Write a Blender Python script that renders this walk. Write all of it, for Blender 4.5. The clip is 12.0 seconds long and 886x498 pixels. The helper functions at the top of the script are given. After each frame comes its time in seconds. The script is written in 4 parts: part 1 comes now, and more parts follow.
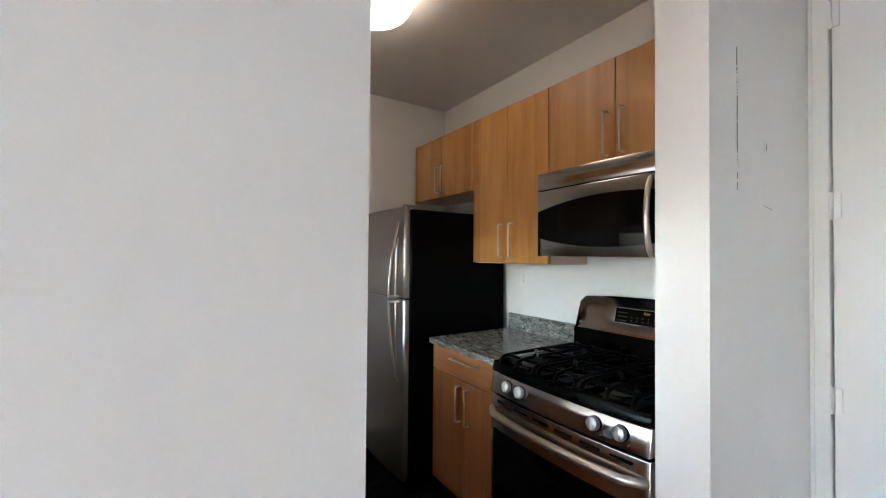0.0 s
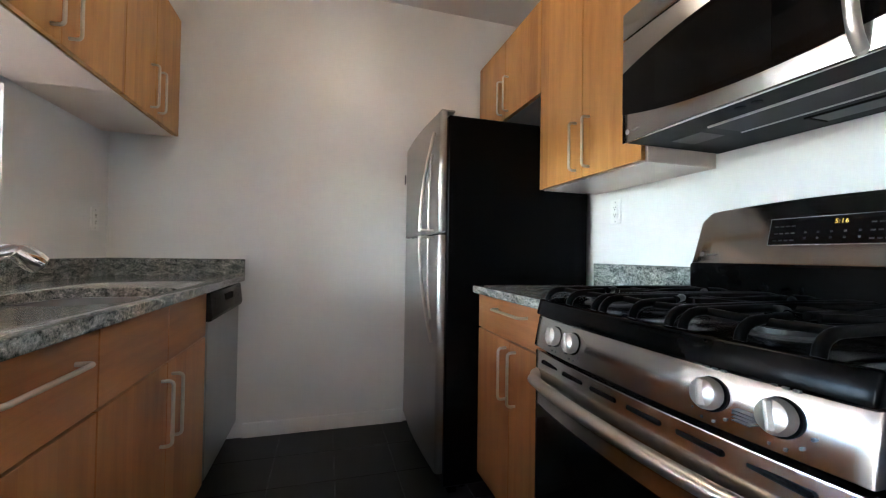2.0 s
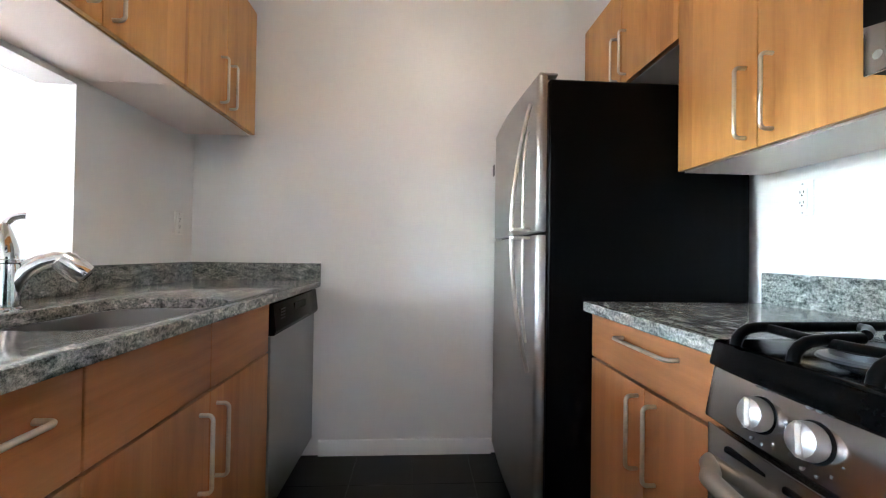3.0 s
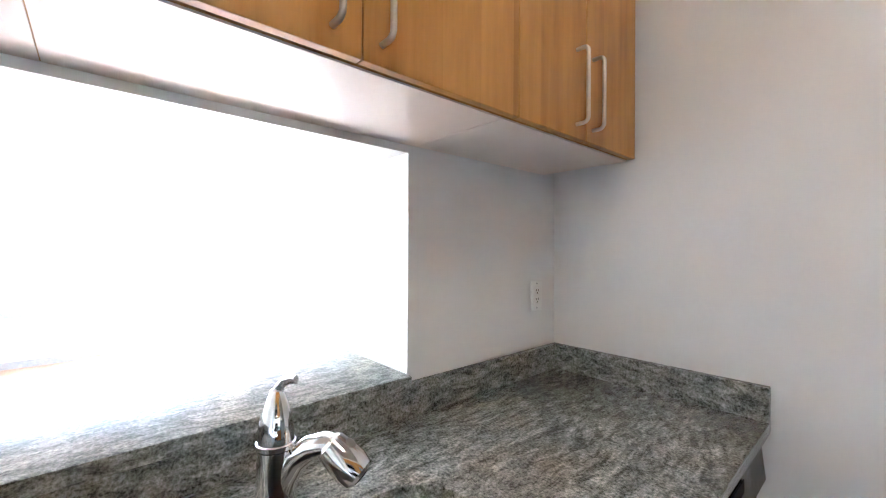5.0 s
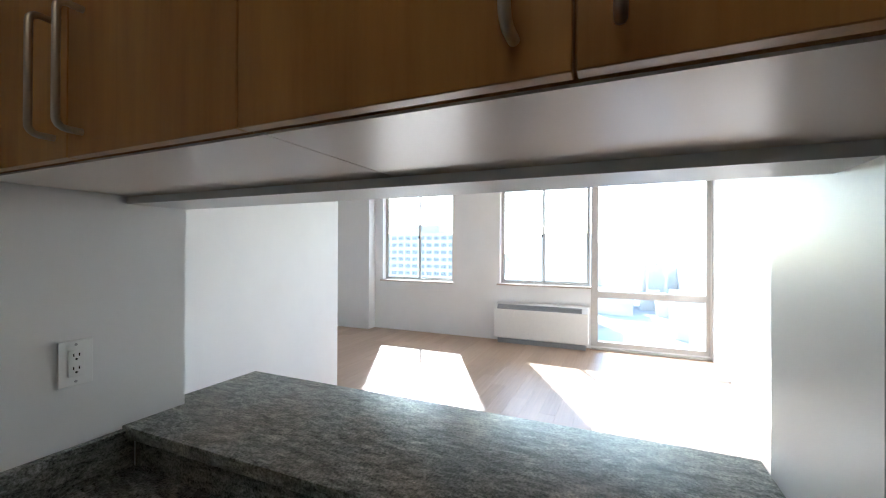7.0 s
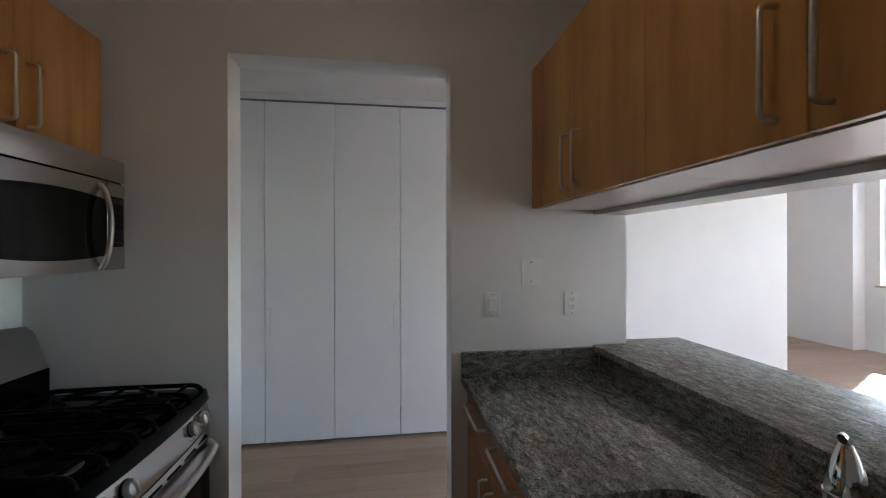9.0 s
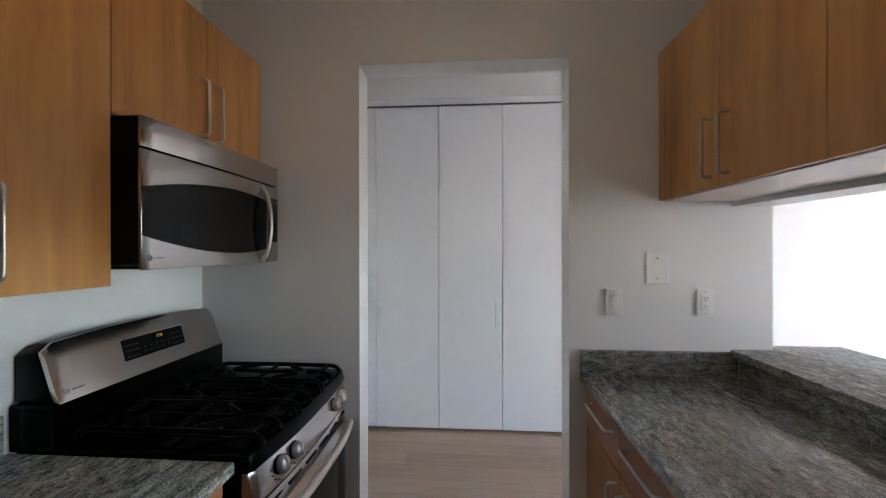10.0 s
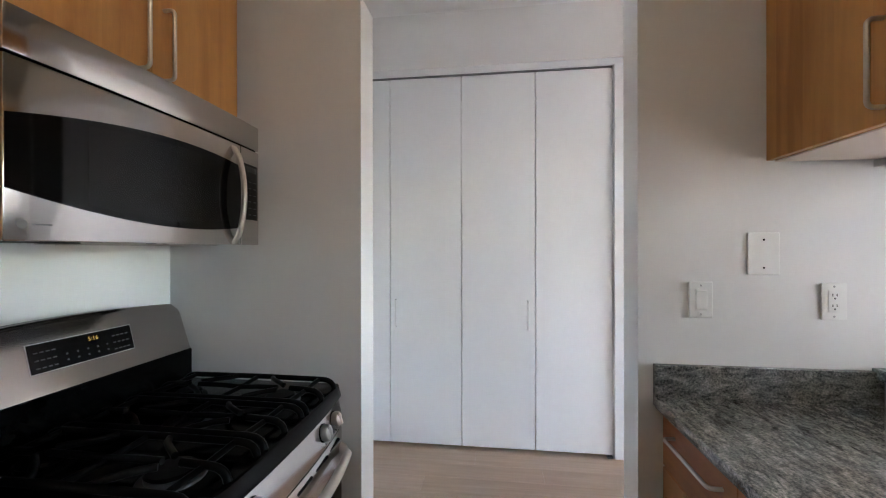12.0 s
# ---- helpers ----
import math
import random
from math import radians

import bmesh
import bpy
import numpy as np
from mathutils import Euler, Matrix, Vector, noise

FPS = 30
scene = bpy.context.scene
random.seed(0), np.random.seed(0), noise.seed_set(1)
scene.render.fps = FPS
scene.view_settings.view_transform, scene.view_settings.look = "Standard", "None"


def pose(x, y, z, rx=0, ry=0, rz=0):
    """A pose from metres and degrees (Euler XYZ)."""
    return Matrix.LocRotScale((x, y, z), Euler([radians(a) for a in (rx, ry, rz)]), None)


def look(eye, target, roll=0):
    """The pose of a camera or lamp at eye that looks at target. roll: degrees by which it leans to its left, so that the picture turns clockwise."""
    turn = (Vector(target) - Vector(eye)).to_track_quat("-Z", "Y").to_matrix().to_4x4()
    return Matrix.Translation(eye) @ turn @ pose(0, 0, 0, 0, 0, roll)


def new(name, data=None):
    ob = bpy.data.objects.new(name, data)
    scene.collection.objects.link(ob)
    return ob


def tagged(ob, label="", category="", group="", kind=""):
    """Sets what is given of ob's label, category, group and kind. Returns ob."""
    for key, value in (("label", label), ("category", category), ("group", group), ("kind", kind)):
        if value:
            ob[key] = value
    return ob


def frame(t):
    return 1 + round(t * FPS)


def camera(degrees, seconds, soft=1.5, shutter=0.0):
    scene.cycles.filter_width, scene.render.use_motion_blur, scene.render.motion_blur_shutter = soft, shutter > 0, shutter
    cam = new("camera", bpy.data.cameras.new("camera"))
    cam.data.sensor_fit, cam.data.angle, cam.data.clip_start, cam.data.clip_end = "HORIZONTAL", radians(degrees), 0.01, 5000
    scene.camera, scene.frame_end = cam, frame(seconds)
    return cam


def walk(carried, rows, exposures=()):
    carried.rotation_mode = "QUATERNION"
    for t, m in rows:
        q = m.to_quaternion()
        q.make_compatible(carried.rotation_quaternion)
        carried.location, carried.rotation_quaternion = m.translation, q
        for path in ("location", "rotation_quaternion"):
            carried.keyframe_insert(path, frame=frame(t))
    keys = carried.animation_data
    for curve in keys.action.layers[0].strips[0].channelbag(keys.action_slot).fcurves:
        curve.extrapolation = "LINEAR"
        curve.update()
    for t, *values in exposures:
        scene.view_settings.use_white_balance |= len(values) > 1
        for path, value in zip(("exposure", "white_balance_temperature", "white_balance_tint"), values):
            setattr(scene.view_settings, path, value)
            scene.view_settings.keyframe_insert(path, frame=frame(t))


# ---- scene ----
cam = camera(96.4, 12.0, 1.15)
PATH = [
    (0, (0.537, -0.649, 1.42), (1.623, 1.03, 1.455), 0.5),
    (0.5, (0.779, -0.64, 1.342), (1.602, 1.183, 1.376), 0.3),
    (1, (0.952, -0.532, 1.243), (1.661, 1.338, 1.26), 0.5),
    (1.5, (1.07, -0.383, 1.133), (1.722, 1.508, 1.155), 0.7),
    (2, (1.156, -0.251, 1.051), (1.723, 1.667, 1.083), 0.9),
    (2.5, (1.236, -0.095, 1.042), (1.639, 1.864, 1.068), 0.9),
    (4.5, (1.09, 0.809, 1.329), (-0.029, 2.467, 1.343), 0.6),
    (5, (0.915, 0.936, 1.387), (-0.582, 2.262, 1.39), 0.3),
    (5.5, (0.816, 0.999, 1.443), (-0.967, 1.905, 1.442), 0.1),
    (6, (0.758, 1.118, 1.475), (-1.209, 1.477, 1.474), 0.0),
    (6.5, (0.723, 1.207, 1.495), (-1.266, 0.994, 1.497), -0.1),
    (7, (0.708, 1.293, 1.536), (-1.121, 0.483, 1.541), 0.3),
    (7.5, (0.722, 1.432, 1.528), (-0.737, 0.064, 1.539), 0.3),
    (9.5, (1.135, 1.85, 1.493), (1.111, -0.149, 1.491), -0.2),
    (10, (1.182, 1.836, 1.482), (1.327, -0.159, 1.477), -0.1),
    (10.5, (1.17, 1.784, 1.468), (1.408, -0.202, 1.465), -0.1),
    (11, (1.179, 1.679, 1.464), (1.432, -0.304, 1.462), -0.1),
    (11.5, (1.203, 1.583, 1.437), (1.447, -0.402, 1.43), -0.1),
    (12, (1.225, 1.412, 1.408), (1.479, -0.572, 1.407), -0.1),
]
EXPOSURES = [(0, 4.88, 5850, 14), (1, 4.9, 5780, 14), (2, 5.6, 5550, 13), (2.5, 5.9, 5450, 13), (4.5, 6.2, 5400, 12), (5, 6.2, 5350, 12), (5.5, 5.47, 5400, 10), (6, 4.78, 5400, 7), (6.5, 4.06, 5500, 6), (7, 3.5, 5600, 6), (7.5, 3.1, 5650, 7), (9.5, 4.03, 5650, 13), (10.5, 4.6, 5680, 14), (12, 4.78, 5750, 14)]
walk(cam, [(t, look(eye, target, roll)) for t, eye, target, roll in PATH], EXPOSURES)

# ---- daylight and lamp ----
SUN_WAY = Vector((1.0, 0.52, -0.80)).normalized()
world = bpy.data.worlds.new("world")
scene.world = world
world.use_nodes = True
wn, wl = world.node_tree.nodes, world.node_tree.links
sky = wn.new("ShaderNodeTexSky")
sky.sky_type, sky.sun_disc = "NISHITA", False
sky.sun_elevation = math.asin(-SUN_WAY.z)
sky.sun_rotation = math.atan2(-SUN_WAY.x, -SUN_WAY.y)
sky.air_density, sky.dust_density, sky.altitude = 1.0, 0.7, 60
wl.new(sky.outputs[0], wn["Background"].inputs[0])
wn["Background"].inputs[1].default_value = 0.15
sun = new("sun", bpy.data.lights.new("sun", "SUN"))
sun.data.energy, sun.data.angle, sun.data.color = 2.3, radians(1.2), (1.0, 0.96, 0.91)
sun.matrix_world = look((-30, -15, 30), Vector((-30, -15, 30)) + SUN_WAY)


# ---- materials ----
def material(name, base=(0.8, 0.8, 0.8), rough=0.5, metal=0.0, coat=0.0):
    m = bpy.data.materials.new(name)
    m.use_nodes = True
    p = m.node_tree.nodes["Principled BSDF"]
    p.inputs["Base Color"].default_value = (*base, 1)
    p.inputs["Roughness"].default_value = rough
    p.inputs["Metallic"].default_value = metal
    p.inputs["Coat Weight"].default_value = coat
    return m


def node(m, kind, links=(), **values):
    n = m.node_tree.nodes.new("ShaderNode" + kind)
    for k, v in values.items():
        if k in n.inputs:
            n.inputs[k].default_value = v
        else:
            setattr(n, k, v)
    for socket, source in links:
        m.node_tree.links.new(source, n.inputs[socket])
    return n


def mapped(m, scale):
    geo = node(m, "NewGeometry")
    mp = node(m, "Mapping", [(0, geo.outputs["Position"])])
    mp.inputs["Scale"].default_value = scale
    return mp.outputs[0]


def ramp(m, fac, stops):
    r = node(m, "ValToRGB", [(0, fac)])
    e = r.color_ramp.elements
    while len(e) < len(stops):
        e.new(0.5)
    for el, (pos, col) in zip(e, stops):
        el.position, el.color = pos, (*col, 1)
    return r.outputs[0]


def bump(m, height, strength, distance):
    b = node(m, "Bump", [("Height", height)])
    b.inputs["Strength"].default_value, b.inputs["Distance"].default_value = strength, distance
    m.node_tree.links.new(b.outputs[0], m.node_tree.nodes["Principled BSDF"].inputs["Normal"])


def feed(m, socket, out):
    m.node_tree.links.new(out, m.node_tree.nodes["Principled BSDF"].inputs[socket])


def rough_from(m, fac, lo, hi):
    r = node(m, "MapRange", [(0, fac)])
    r.inputs[3].default_value, r.inputs[4].default_value = lo, hi
    feed(m, "Roughness", r.outputs[0])


def paint(name, base, rough, roller=0.06, dirt=0.06):
    """Rolled wall paint: faint stipple, faint large stains."""
    m = material(name, base, rough)
    big = node(m, "TexNoise", [(0, mapped(m, (1.3, 1.3, 0.9)))], Scale=1.0, Detail=5.0, Roughness=0.6)
    fine = node(m, "TexNoise", [(0, mapped(m, (260, 260, 260)))], Scale=1.0, Detail=2.0)
    lo = tuple(c * (1 - dirt) for c in base)
    feed(m, "Base Color", ramp(m, big.outputs[0], [(0.3, lo), (0.65, base)]))
    rough_from(m, big.outputs[0], rough - 0.06, rough + 0.08)
    bump(m, fine.outputs[0], roller, 0.002)
    return m


def wood(name, light, dark, along, rough=0.33, stave=0.105):
    """Veneer with staves of varied tone. along: 'x', 'y' or 'z', the way of the grain."""
    m = material(name, light, rough)
    tc = node(m, "TexCoord")
    sep = node(m, "SeparateXYZ", [(0, tc.outputs["Object"])])
    if along == "z":
        cross = node(m, "Math", [(0, sep.outputs[0]), (1, sep.outputs[1])], operation="ADD").outputs[0]
        stretch = (22, 22, 1.3)
    elif along == "y":
        cross = node(m, "Math", [(0, sep.outputs[0]), (1, sep.outputs[2])], operation="ADD").outputs[0]
        stretch = (34, 1.6, 34)
    else:
        cross = node(m, "Math", [(0, sep.outputs[1]), (1, sep.outputs[2])], operation="ADD").outputs[0]
        stretch = (1.6, 34, 34)
    cell = node(m, "Math", [(0, cross)], operation="DIVIDE")
    cell.inputs[1].default_value = stave
    cell = node(m, "Math", [(0, cell.outputs[0])], operation="FLOOR")
    info = node(m, "ObjectInfo")
    mix = node(m, "CombineXYZ", [(0, cell.outputs[0]), (1, info.outputs["Random"])])
    tone = node(m, "TexWhiteNoise", [(0, mix.outputs[0])])
    mp = node(m, "Mapping", [(0, tc.outputs["Object"])])
    mp.inputs["Scale"].default_value = stretch
    warp = node(m, "TexNoise", [(0, mapped(m, (2.5, 2.5, 2.5)))], Scale=1.0, Detail=2.0)
    add = node(m, "VectorMath", operation="MULTIPLY_ADD")
    m.node_tree.links.new(warp.outputs["Color"], add.inputs[0])
    add.inputs[1].default_value = (0.3, 0.3, 0.3)
    m.node_tree.links.new(mp.outputs[0], add.inputs[2])
    grain = node(m, "TexNoise", [(0, add.outputs[0])], Scale=1.0, Detail=6.0, Roughness=0.65)
    g = node(m, "Math", [(0, tone.outputs["Value"])], operation="MULTIPLY_ADD")
    g.inputs[1].default_value = 0.34
    m.node_tree.links.new(grain.outputs[0], g.inputs[2])
    fig = node(m, "TexNoise", [(0, mapped(m, {"z": (7, 7, 2.2), "y": (7, 2.2, 7), "x": (2.2, 7, 7)}[along]))], Scale=1.0, Detail=4.0, Roughness=0.55, Distortion=0.8)
    g2 = node(m, "Math", [(0, fig.outputs[0]), (2, g.outputs[0])], operation="MULTIPLY_ADD")
    g2.inputs[1].default_value = 0.85
    g = node(m, "Math", [(0, g2.outputs[0])], operation="SUBTRACT")
    g.inputs[1].default_value = 0.425
    m.node_tree.nodes["Principled BSDF"].inputs["Specular IOR Level"].default_value = 0.32
    mid = tuple((a + b) / 2 for a, b in zip(light, dark))
    feed(m, "Base Color", ramp(m, g.outputs[0], [(0.35, dark), (0.62, mid), (0.95, light)]))
    rough_from(m, grain.outputs[0], rough - 0.05, rough + 0.1)
    bump(m, grain.outputs[0], 0.05, 0.001)
    return m


def granite(name, along, gloss=0.07, veil=0.85):
    m = material(name, (0.16, 0.17, 0.16), 0.14)
    s = {"x": (22, 58, 58), "y": (58, 22, 58)}[along]
    tc = node(m, "TexCoord")
    warp = node(m, "TexNoise", [(0, mapped(m, (2.2, 2.2, 2.2)))], Scale=1.0, Detail=3.0)
    mp = node(m, "Mapping", [(0, tc.outputs["Object"])])
    mp.inputs["Scale"].default_value = s
    mp.inputs["Rotation"].default_value = (0, 0, 0.5)
    ma = node(m, "VectorMath", operation="MULTIPLY_ADD")
    m.node_tree.links.new(warp.outputs["Color"], ma.inputs[0])
    ma.inputs[1].default_value = (6.0, 6.0, 6.0)
    m.node_tree.links.new(mp.outputs[0], ma.inputs[2])
    vein = node(m, "TexNoise", [(0, ma.outputs[0])], Scale=1.0, Detail=8.0, Roughness=0.62, Distortion=0.6)
    speck = node(m, "TexNoise", [(0, mapped(m, (150, 150, 150)))], Scale=1.0, Detail=4.0, Roughness=0.75)
    patch = node(m, "TexNoise", [(0, mapped(m, (5, 5, 5)))], Scale=1.0, Detail=3.0)
    one = node(m, "Math", [(0, speck.outputs[0])], operation="MULTIPLY")
    one.inputs[1].default_value = 0.80
    mixv = node(m, "Math", [(0, vein.outputs[0]), (2, one.outputs[0])], operation="MULTIPLY_ADD")
    mixv.inputs[1].default_value = 0.72
    grey = ramp(m, mixv.outputs[0], [(0.56, (0.016, 0.019, 0.018)), (0.66, (0.080, 0.091, 0.086)), (0.77, (0.19, 0.203, 0.192)), (0.88, (0.33, 0.335, 0.32)), (0.98, (0.50, 0.50, 0.48))])
    tan = ramp(m, mixv.outputs[0], [(0.56, (0.018, 0.018, 0.016)), (0.66, (0.095, 0.090, 0.078)), (0.77, (0.215, 0.197, 0.170)), (0.88, (0.35, 0.32, 0.28)), (0.98, (0.52, 0.49, 0.45))])
    pf = node(m, "MapRange", [(0, patch.outputs[0])])
    pf.inputs[1].default_value, pf.inputs[2].default_value, pf.inputs[4].default_value = 0.42, 0.64, 0.8
    both = node(m, "Mix", data_type="RGBA")
    m.node_tree.links.new(pf.outputs[0], both.inputs[0])
    m.node_tree.links.new(grey, both.inputs[6])
    m.node_tree.links.new(tan, both.inputs[7])
    streak = node(m, "TexNoise", [(0, mapped(m, (24, 8, 24) if along == "y" else (8, 24, 24)))], Scale=1.0, Detail=7.0, Roughness=0.7, Distortion=1.2)
    dark = ramp(m, streak.outputs[0], [(0.33, (0.34, 0.34, 0.35)), (0.40, (0.88, 0.89, 0.88)), (0.54, (1.3, 1.31, 1.28)), (0.66, (1.75, 1.74, 1.66))])
    stained = node(m, "Mix", data_type="RGBA", blend_type="MULTIPLY")
    stained.inputs[0].default_value = veil
    m.node_tree.links.new(both.outputs[2], stained.inputs[6])
    m.node_tree.links.new(dark, stained.inputs[7])
    feed(m, "Base Color", stained.outputs[2])
    m.node_tree.nodes["Principled BSDF"].inputs["Specular IOR Level"].default_value = 0.5 if gloss < 0.2 else 0.2
    rough_from(m, speck.outputs[0], gloss, gloss + 0.10)
    bump(m, speck.outputs[0], 0.04, 0.001)
    return m


def brushed(name, base, rough, along):
    m = material(name, base, rough, metal=1.0)
    s = {"y": (1500, 6, 1500), "z": (1500, 1500, 6), "x": (6, 1500, 1500)}[along]
    n = node(m, "TexNoise", [(0, mapped(m, s))], Scale=1.0, Detail=3.0)
    smudge = node(m, "TexNoise", [(0, mapped(m, (5, 5, 5)))], Scale=1.0, Detail=4.0)
    mixv = node(m, "Math", [(0, smudge.outputs[0]), (1, smudge.outputs[0])], operation="ADD")
    half = node(m, "Math", [(0, mixv.outputs[0])], operation="MULTIPLY")
    half.inputs[1].default_value = 0.5
    rough_from(m, half.outputs[0], rough - 0.02, rough + 0.06)
    return m


def planks(name, light, dark):
    m = material(name, light, 0.38)
    info = node(m, "ObjectInfo")
    grain = node(m, "TexNoise", [(0, mapped(m, (2.0, 40, 40)))], Scale=1.0, Detail=6.0, Roughness=0.65)
    g = node(m, "Math", [(0, info.outputs["Random"])], operation="MULTIPLY_ADD")
    g.inputs[1].default_value = 0.3
    m.node_tree.links.new(grain.outputs[0], g.inputs[2])
    feed(m, "Base Color", ramp(m, g.outputs[0], [(0.35, dark), (0.95, light)]))
    rough_from(m, grain.outputs[0], 0.30, 0.5)
    bump(m, grain.outputs[0], 0.08, 0.001)
    return m


def tile_stone(name):
    m = material(name, (0.02, 0.022, 0.021), 0.35)
    info = node(m, "ObjectInfo")
    n = node(m, "TexNoise", [(0, mapped(m, (9, 9, 9)))], Scale=1.0, Detail=7.0, Roughness=0.7)
    g = node(m, "Math", [(0, info.outputs["Random"])], operation="MULTIPLY_ADD")
    g.inputs[1].default_value = 0.25
    m.node_tree.links.new(n.outputs[0], g.inputs[2])
    feed(m, "Base Color", ramp(m, g.outputs[0], [(0.35, (0.004, 0.0045, 0.0043)), (0.9, (0.013, 0.0145, 0.014))]))
    m.node_tree.nodes["Principled BSDF"].inputs["Specular IOR Level"].default_value = 0.25
    rough_from(m, n.outputs[0], 0.26, 0.5)
    bump(m, n.outputs[0], 0.15, 0.003)
    return m


def spotted(name, base, rough, metal=0.0, amount=0.2, scale=30.0, coat=0.0):
    """Plain paint or plastic with slight unevenness."""
    m = material(name, base, rough, metal, coat)
    n = node(m, "TexNoise", [(0, mapped(m, (scale, scale, scale)))], Scale=1.0, Detail=4.0)
    feed(m, "Base Color", ramp(m, n.outputs[0], [(0.3, tuple(c * (1 - amount) for c in base)), (0.7, base)]))
    rough_from(m, n.outputs[0], max(0.02, rough - 0.05), rough + 0.07)
    return m


WALL = paint("wall_paint", (0.82, 0.815, 0.805), 0.33)
TRIM = paint("trim_paint", (0.82, 0.82, 0.81), 0.32, 0.03, 0.04)
CEIL = paint("ceiling_paint", (0.76, 0.75, 0.735), 0.6)
DOORWHITE = paint("door_paint", (0.86, 0.86, 0.86), 0.33, 0.02, 0.03)
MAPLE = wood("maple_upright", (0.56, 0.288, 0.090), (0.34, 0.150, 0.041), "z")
# Copies of the same maple with the lower fronts' shade put into the colour.
MAPLE_LOW_SHADED = wood("maple_shaded_upright", (0.47, 0.205, 0.075), (0.30, 0.112, 0.036), "z")
MAPLE_LOW_SHADED_Y = wood("maple_shaded_level", (0.46, 0.195, 0.070), (0.29, 0.105, 0.033), "y", stave=0.4)
MELAMINE = spotted("melamine_underside", (0.78, 0.67, 0.59), 0.30, amount=0.02, scale=200)
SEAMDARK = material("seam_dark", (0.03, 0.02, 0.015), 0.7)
STONE_Y = granite("granite_long", "y")
STONE_LEDGE = granite("granite_ledge", "y", 0.36, 1.0)
STONE_STRIP = granite("granite_strip_long", "y", 0.12, 0.35)
STONE_STRIP_X = granite("granite_strip_cross", "x", 0.12, 0.35)
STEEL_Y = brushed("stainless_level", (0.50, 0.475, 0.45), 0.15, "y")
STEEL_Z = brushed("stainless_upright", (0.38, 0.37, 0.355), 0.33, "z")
NICKEL = brushed("satin_nickel", (0.60, 0.56, 0.51), 0.31, "z")
KNOBMETAL = brushed("knob_metal", (0.55, 0.53, 0.50), 0.36, "z")
CHROME = material("chrome", (0.80, 0.80, 0.80), 0.06, 1.0)
BLACK = spotted("black_enamel", (0.0025, 0.0025, 0.0025), 0.16, amount=0.3)
BLACKTEX = spotted("black_textured_steel", (0.003, 0.003, 0.0034), 0.34, amount=0.3, scale=120)
IRON = spotted("cast_iron", (0.003, 0.003, 0.003), 0.33, amount=0.4, scale=90)
BLACKGLASS = material("black_glass", (0.003, 0.003, 0.0035), 0.05)
for _m, _s in ((BLACK, 0.06), (BLACKTEX, 0.05), (IRON, 0.045), (BLACKGLASS, 0.13)):
    _m.node_tree.nodes["Principled BSDF"].inputs["Specular IOR Level"].default_value = _s
PLASTIC = spotted("white_plastic", (0.86, 0.86, 0.84), 0.32, amount=0.03)
SLOT = material("slot_dark", (0.003, 0.003, 0.003), 0.6)
SLOT.node_tree.nodes["Principled BSDF"].inputs["Specular IOR Level"].default_value = 0.1
GREYMARK = material("print_grey", (0.16, 0.16, 0.16), 0.5)
KEYMARK = material("print_dim", (0.035, 0.035, 0.036), 0.5)
LIGHTMARK = material("print_light", (0.42, 0.42, 0.42), 0.5)
FRAMEMETAL = spotted("window_frame_metal", (0.52, 0.50, 0.47), 0.45, amount=0.12)
SILLSTONE = spotted("sill_stone", (0.48, 0.37, 0.30), 0.4, amount=0.2)
ACWHITE = spotted("ac_enamel", (0.78, 0.78, 0.76), 0.4, amount=0.04)
GRILLE = spotted("ac_grille", (0.36, 0.38, 0.40), 0.5)
OAK = planks("oak_laminate", (0.50, 0.365, 0.262), (0.34, 0.236, 0.158))
SLATE = tile_stone("slate_tile")
GROUT = spotted("grout", (0.008, 0.008, 0.008), 0.8)
FACADE = spotted("facade_concrete", (0.46, 0.41, 0.36), 0.8, amount=0.2, scale=0.3)
FARPANE = material("far_window_glass", (0.17, 0.165, 0.16), 0.7)
# City and ground get pale warm bases: distance haze is painted into the colour.
HAZEPAINT = spotted("far_city_painted_haze", (0.60, 0.55, 0.48), 0.9, amount=0.2, scale=0.1)
GROUNDMAT = spotted("far_ground_painted_haze", (0.50, 0.48, 0.45), 0.9, amount=0.4, scale=0.02)
LAMPGLASS = material("lamp_glass", (0.9, 0.88, 0.82), 0.3)
_p = LAMPGLASS.node_tree.nodes["Principled BSDF"]
_p.inputs["Emission Color"].default_value, _p.inputs["Emission Strength"].default_value = (1.0, 0.80, 0.55, 1), 0.34
DIGIT = material("clock_digit", (0.2, 0.12, 0.02), 0.5)
_p = DIGIT.node_tree.nodes["Principled BSDF"]
_p.inputs["Emission Color"].default_value, _p.inputs["Emission Strength"].default_value = (1.0, 0.62, 0.12, 1), 0.022
PANE = bpy.data.materials.new("window_glass")
PANE.use_nodes = True
_n, _l = PANE.node_tree.nodes, PANE.node_tree.links
_n.remove(_n["Principled BSDF"])
_fr, _tr, _gl, _mx = (_n.new("ShaderNode" + k) for k in ("Fresnel", "BsdfTransparent", "BsdfGlossy", "MixShader"))
_gl.inputs["Roughness"].default_value = 0.01
_tr.inputs[0].default_value = (0.93, 0.95, 0.94, 1)
_l.new(_fr.outputs[0], _mx.inputs[0]), _l.new(_tr.outputs[0], _mx.inputs[1]), _l.new(_gl.outputs[0], _mx.inputs[2])
_l.new(_mx.outputs[0], _n["Material Output"].inputs[0])


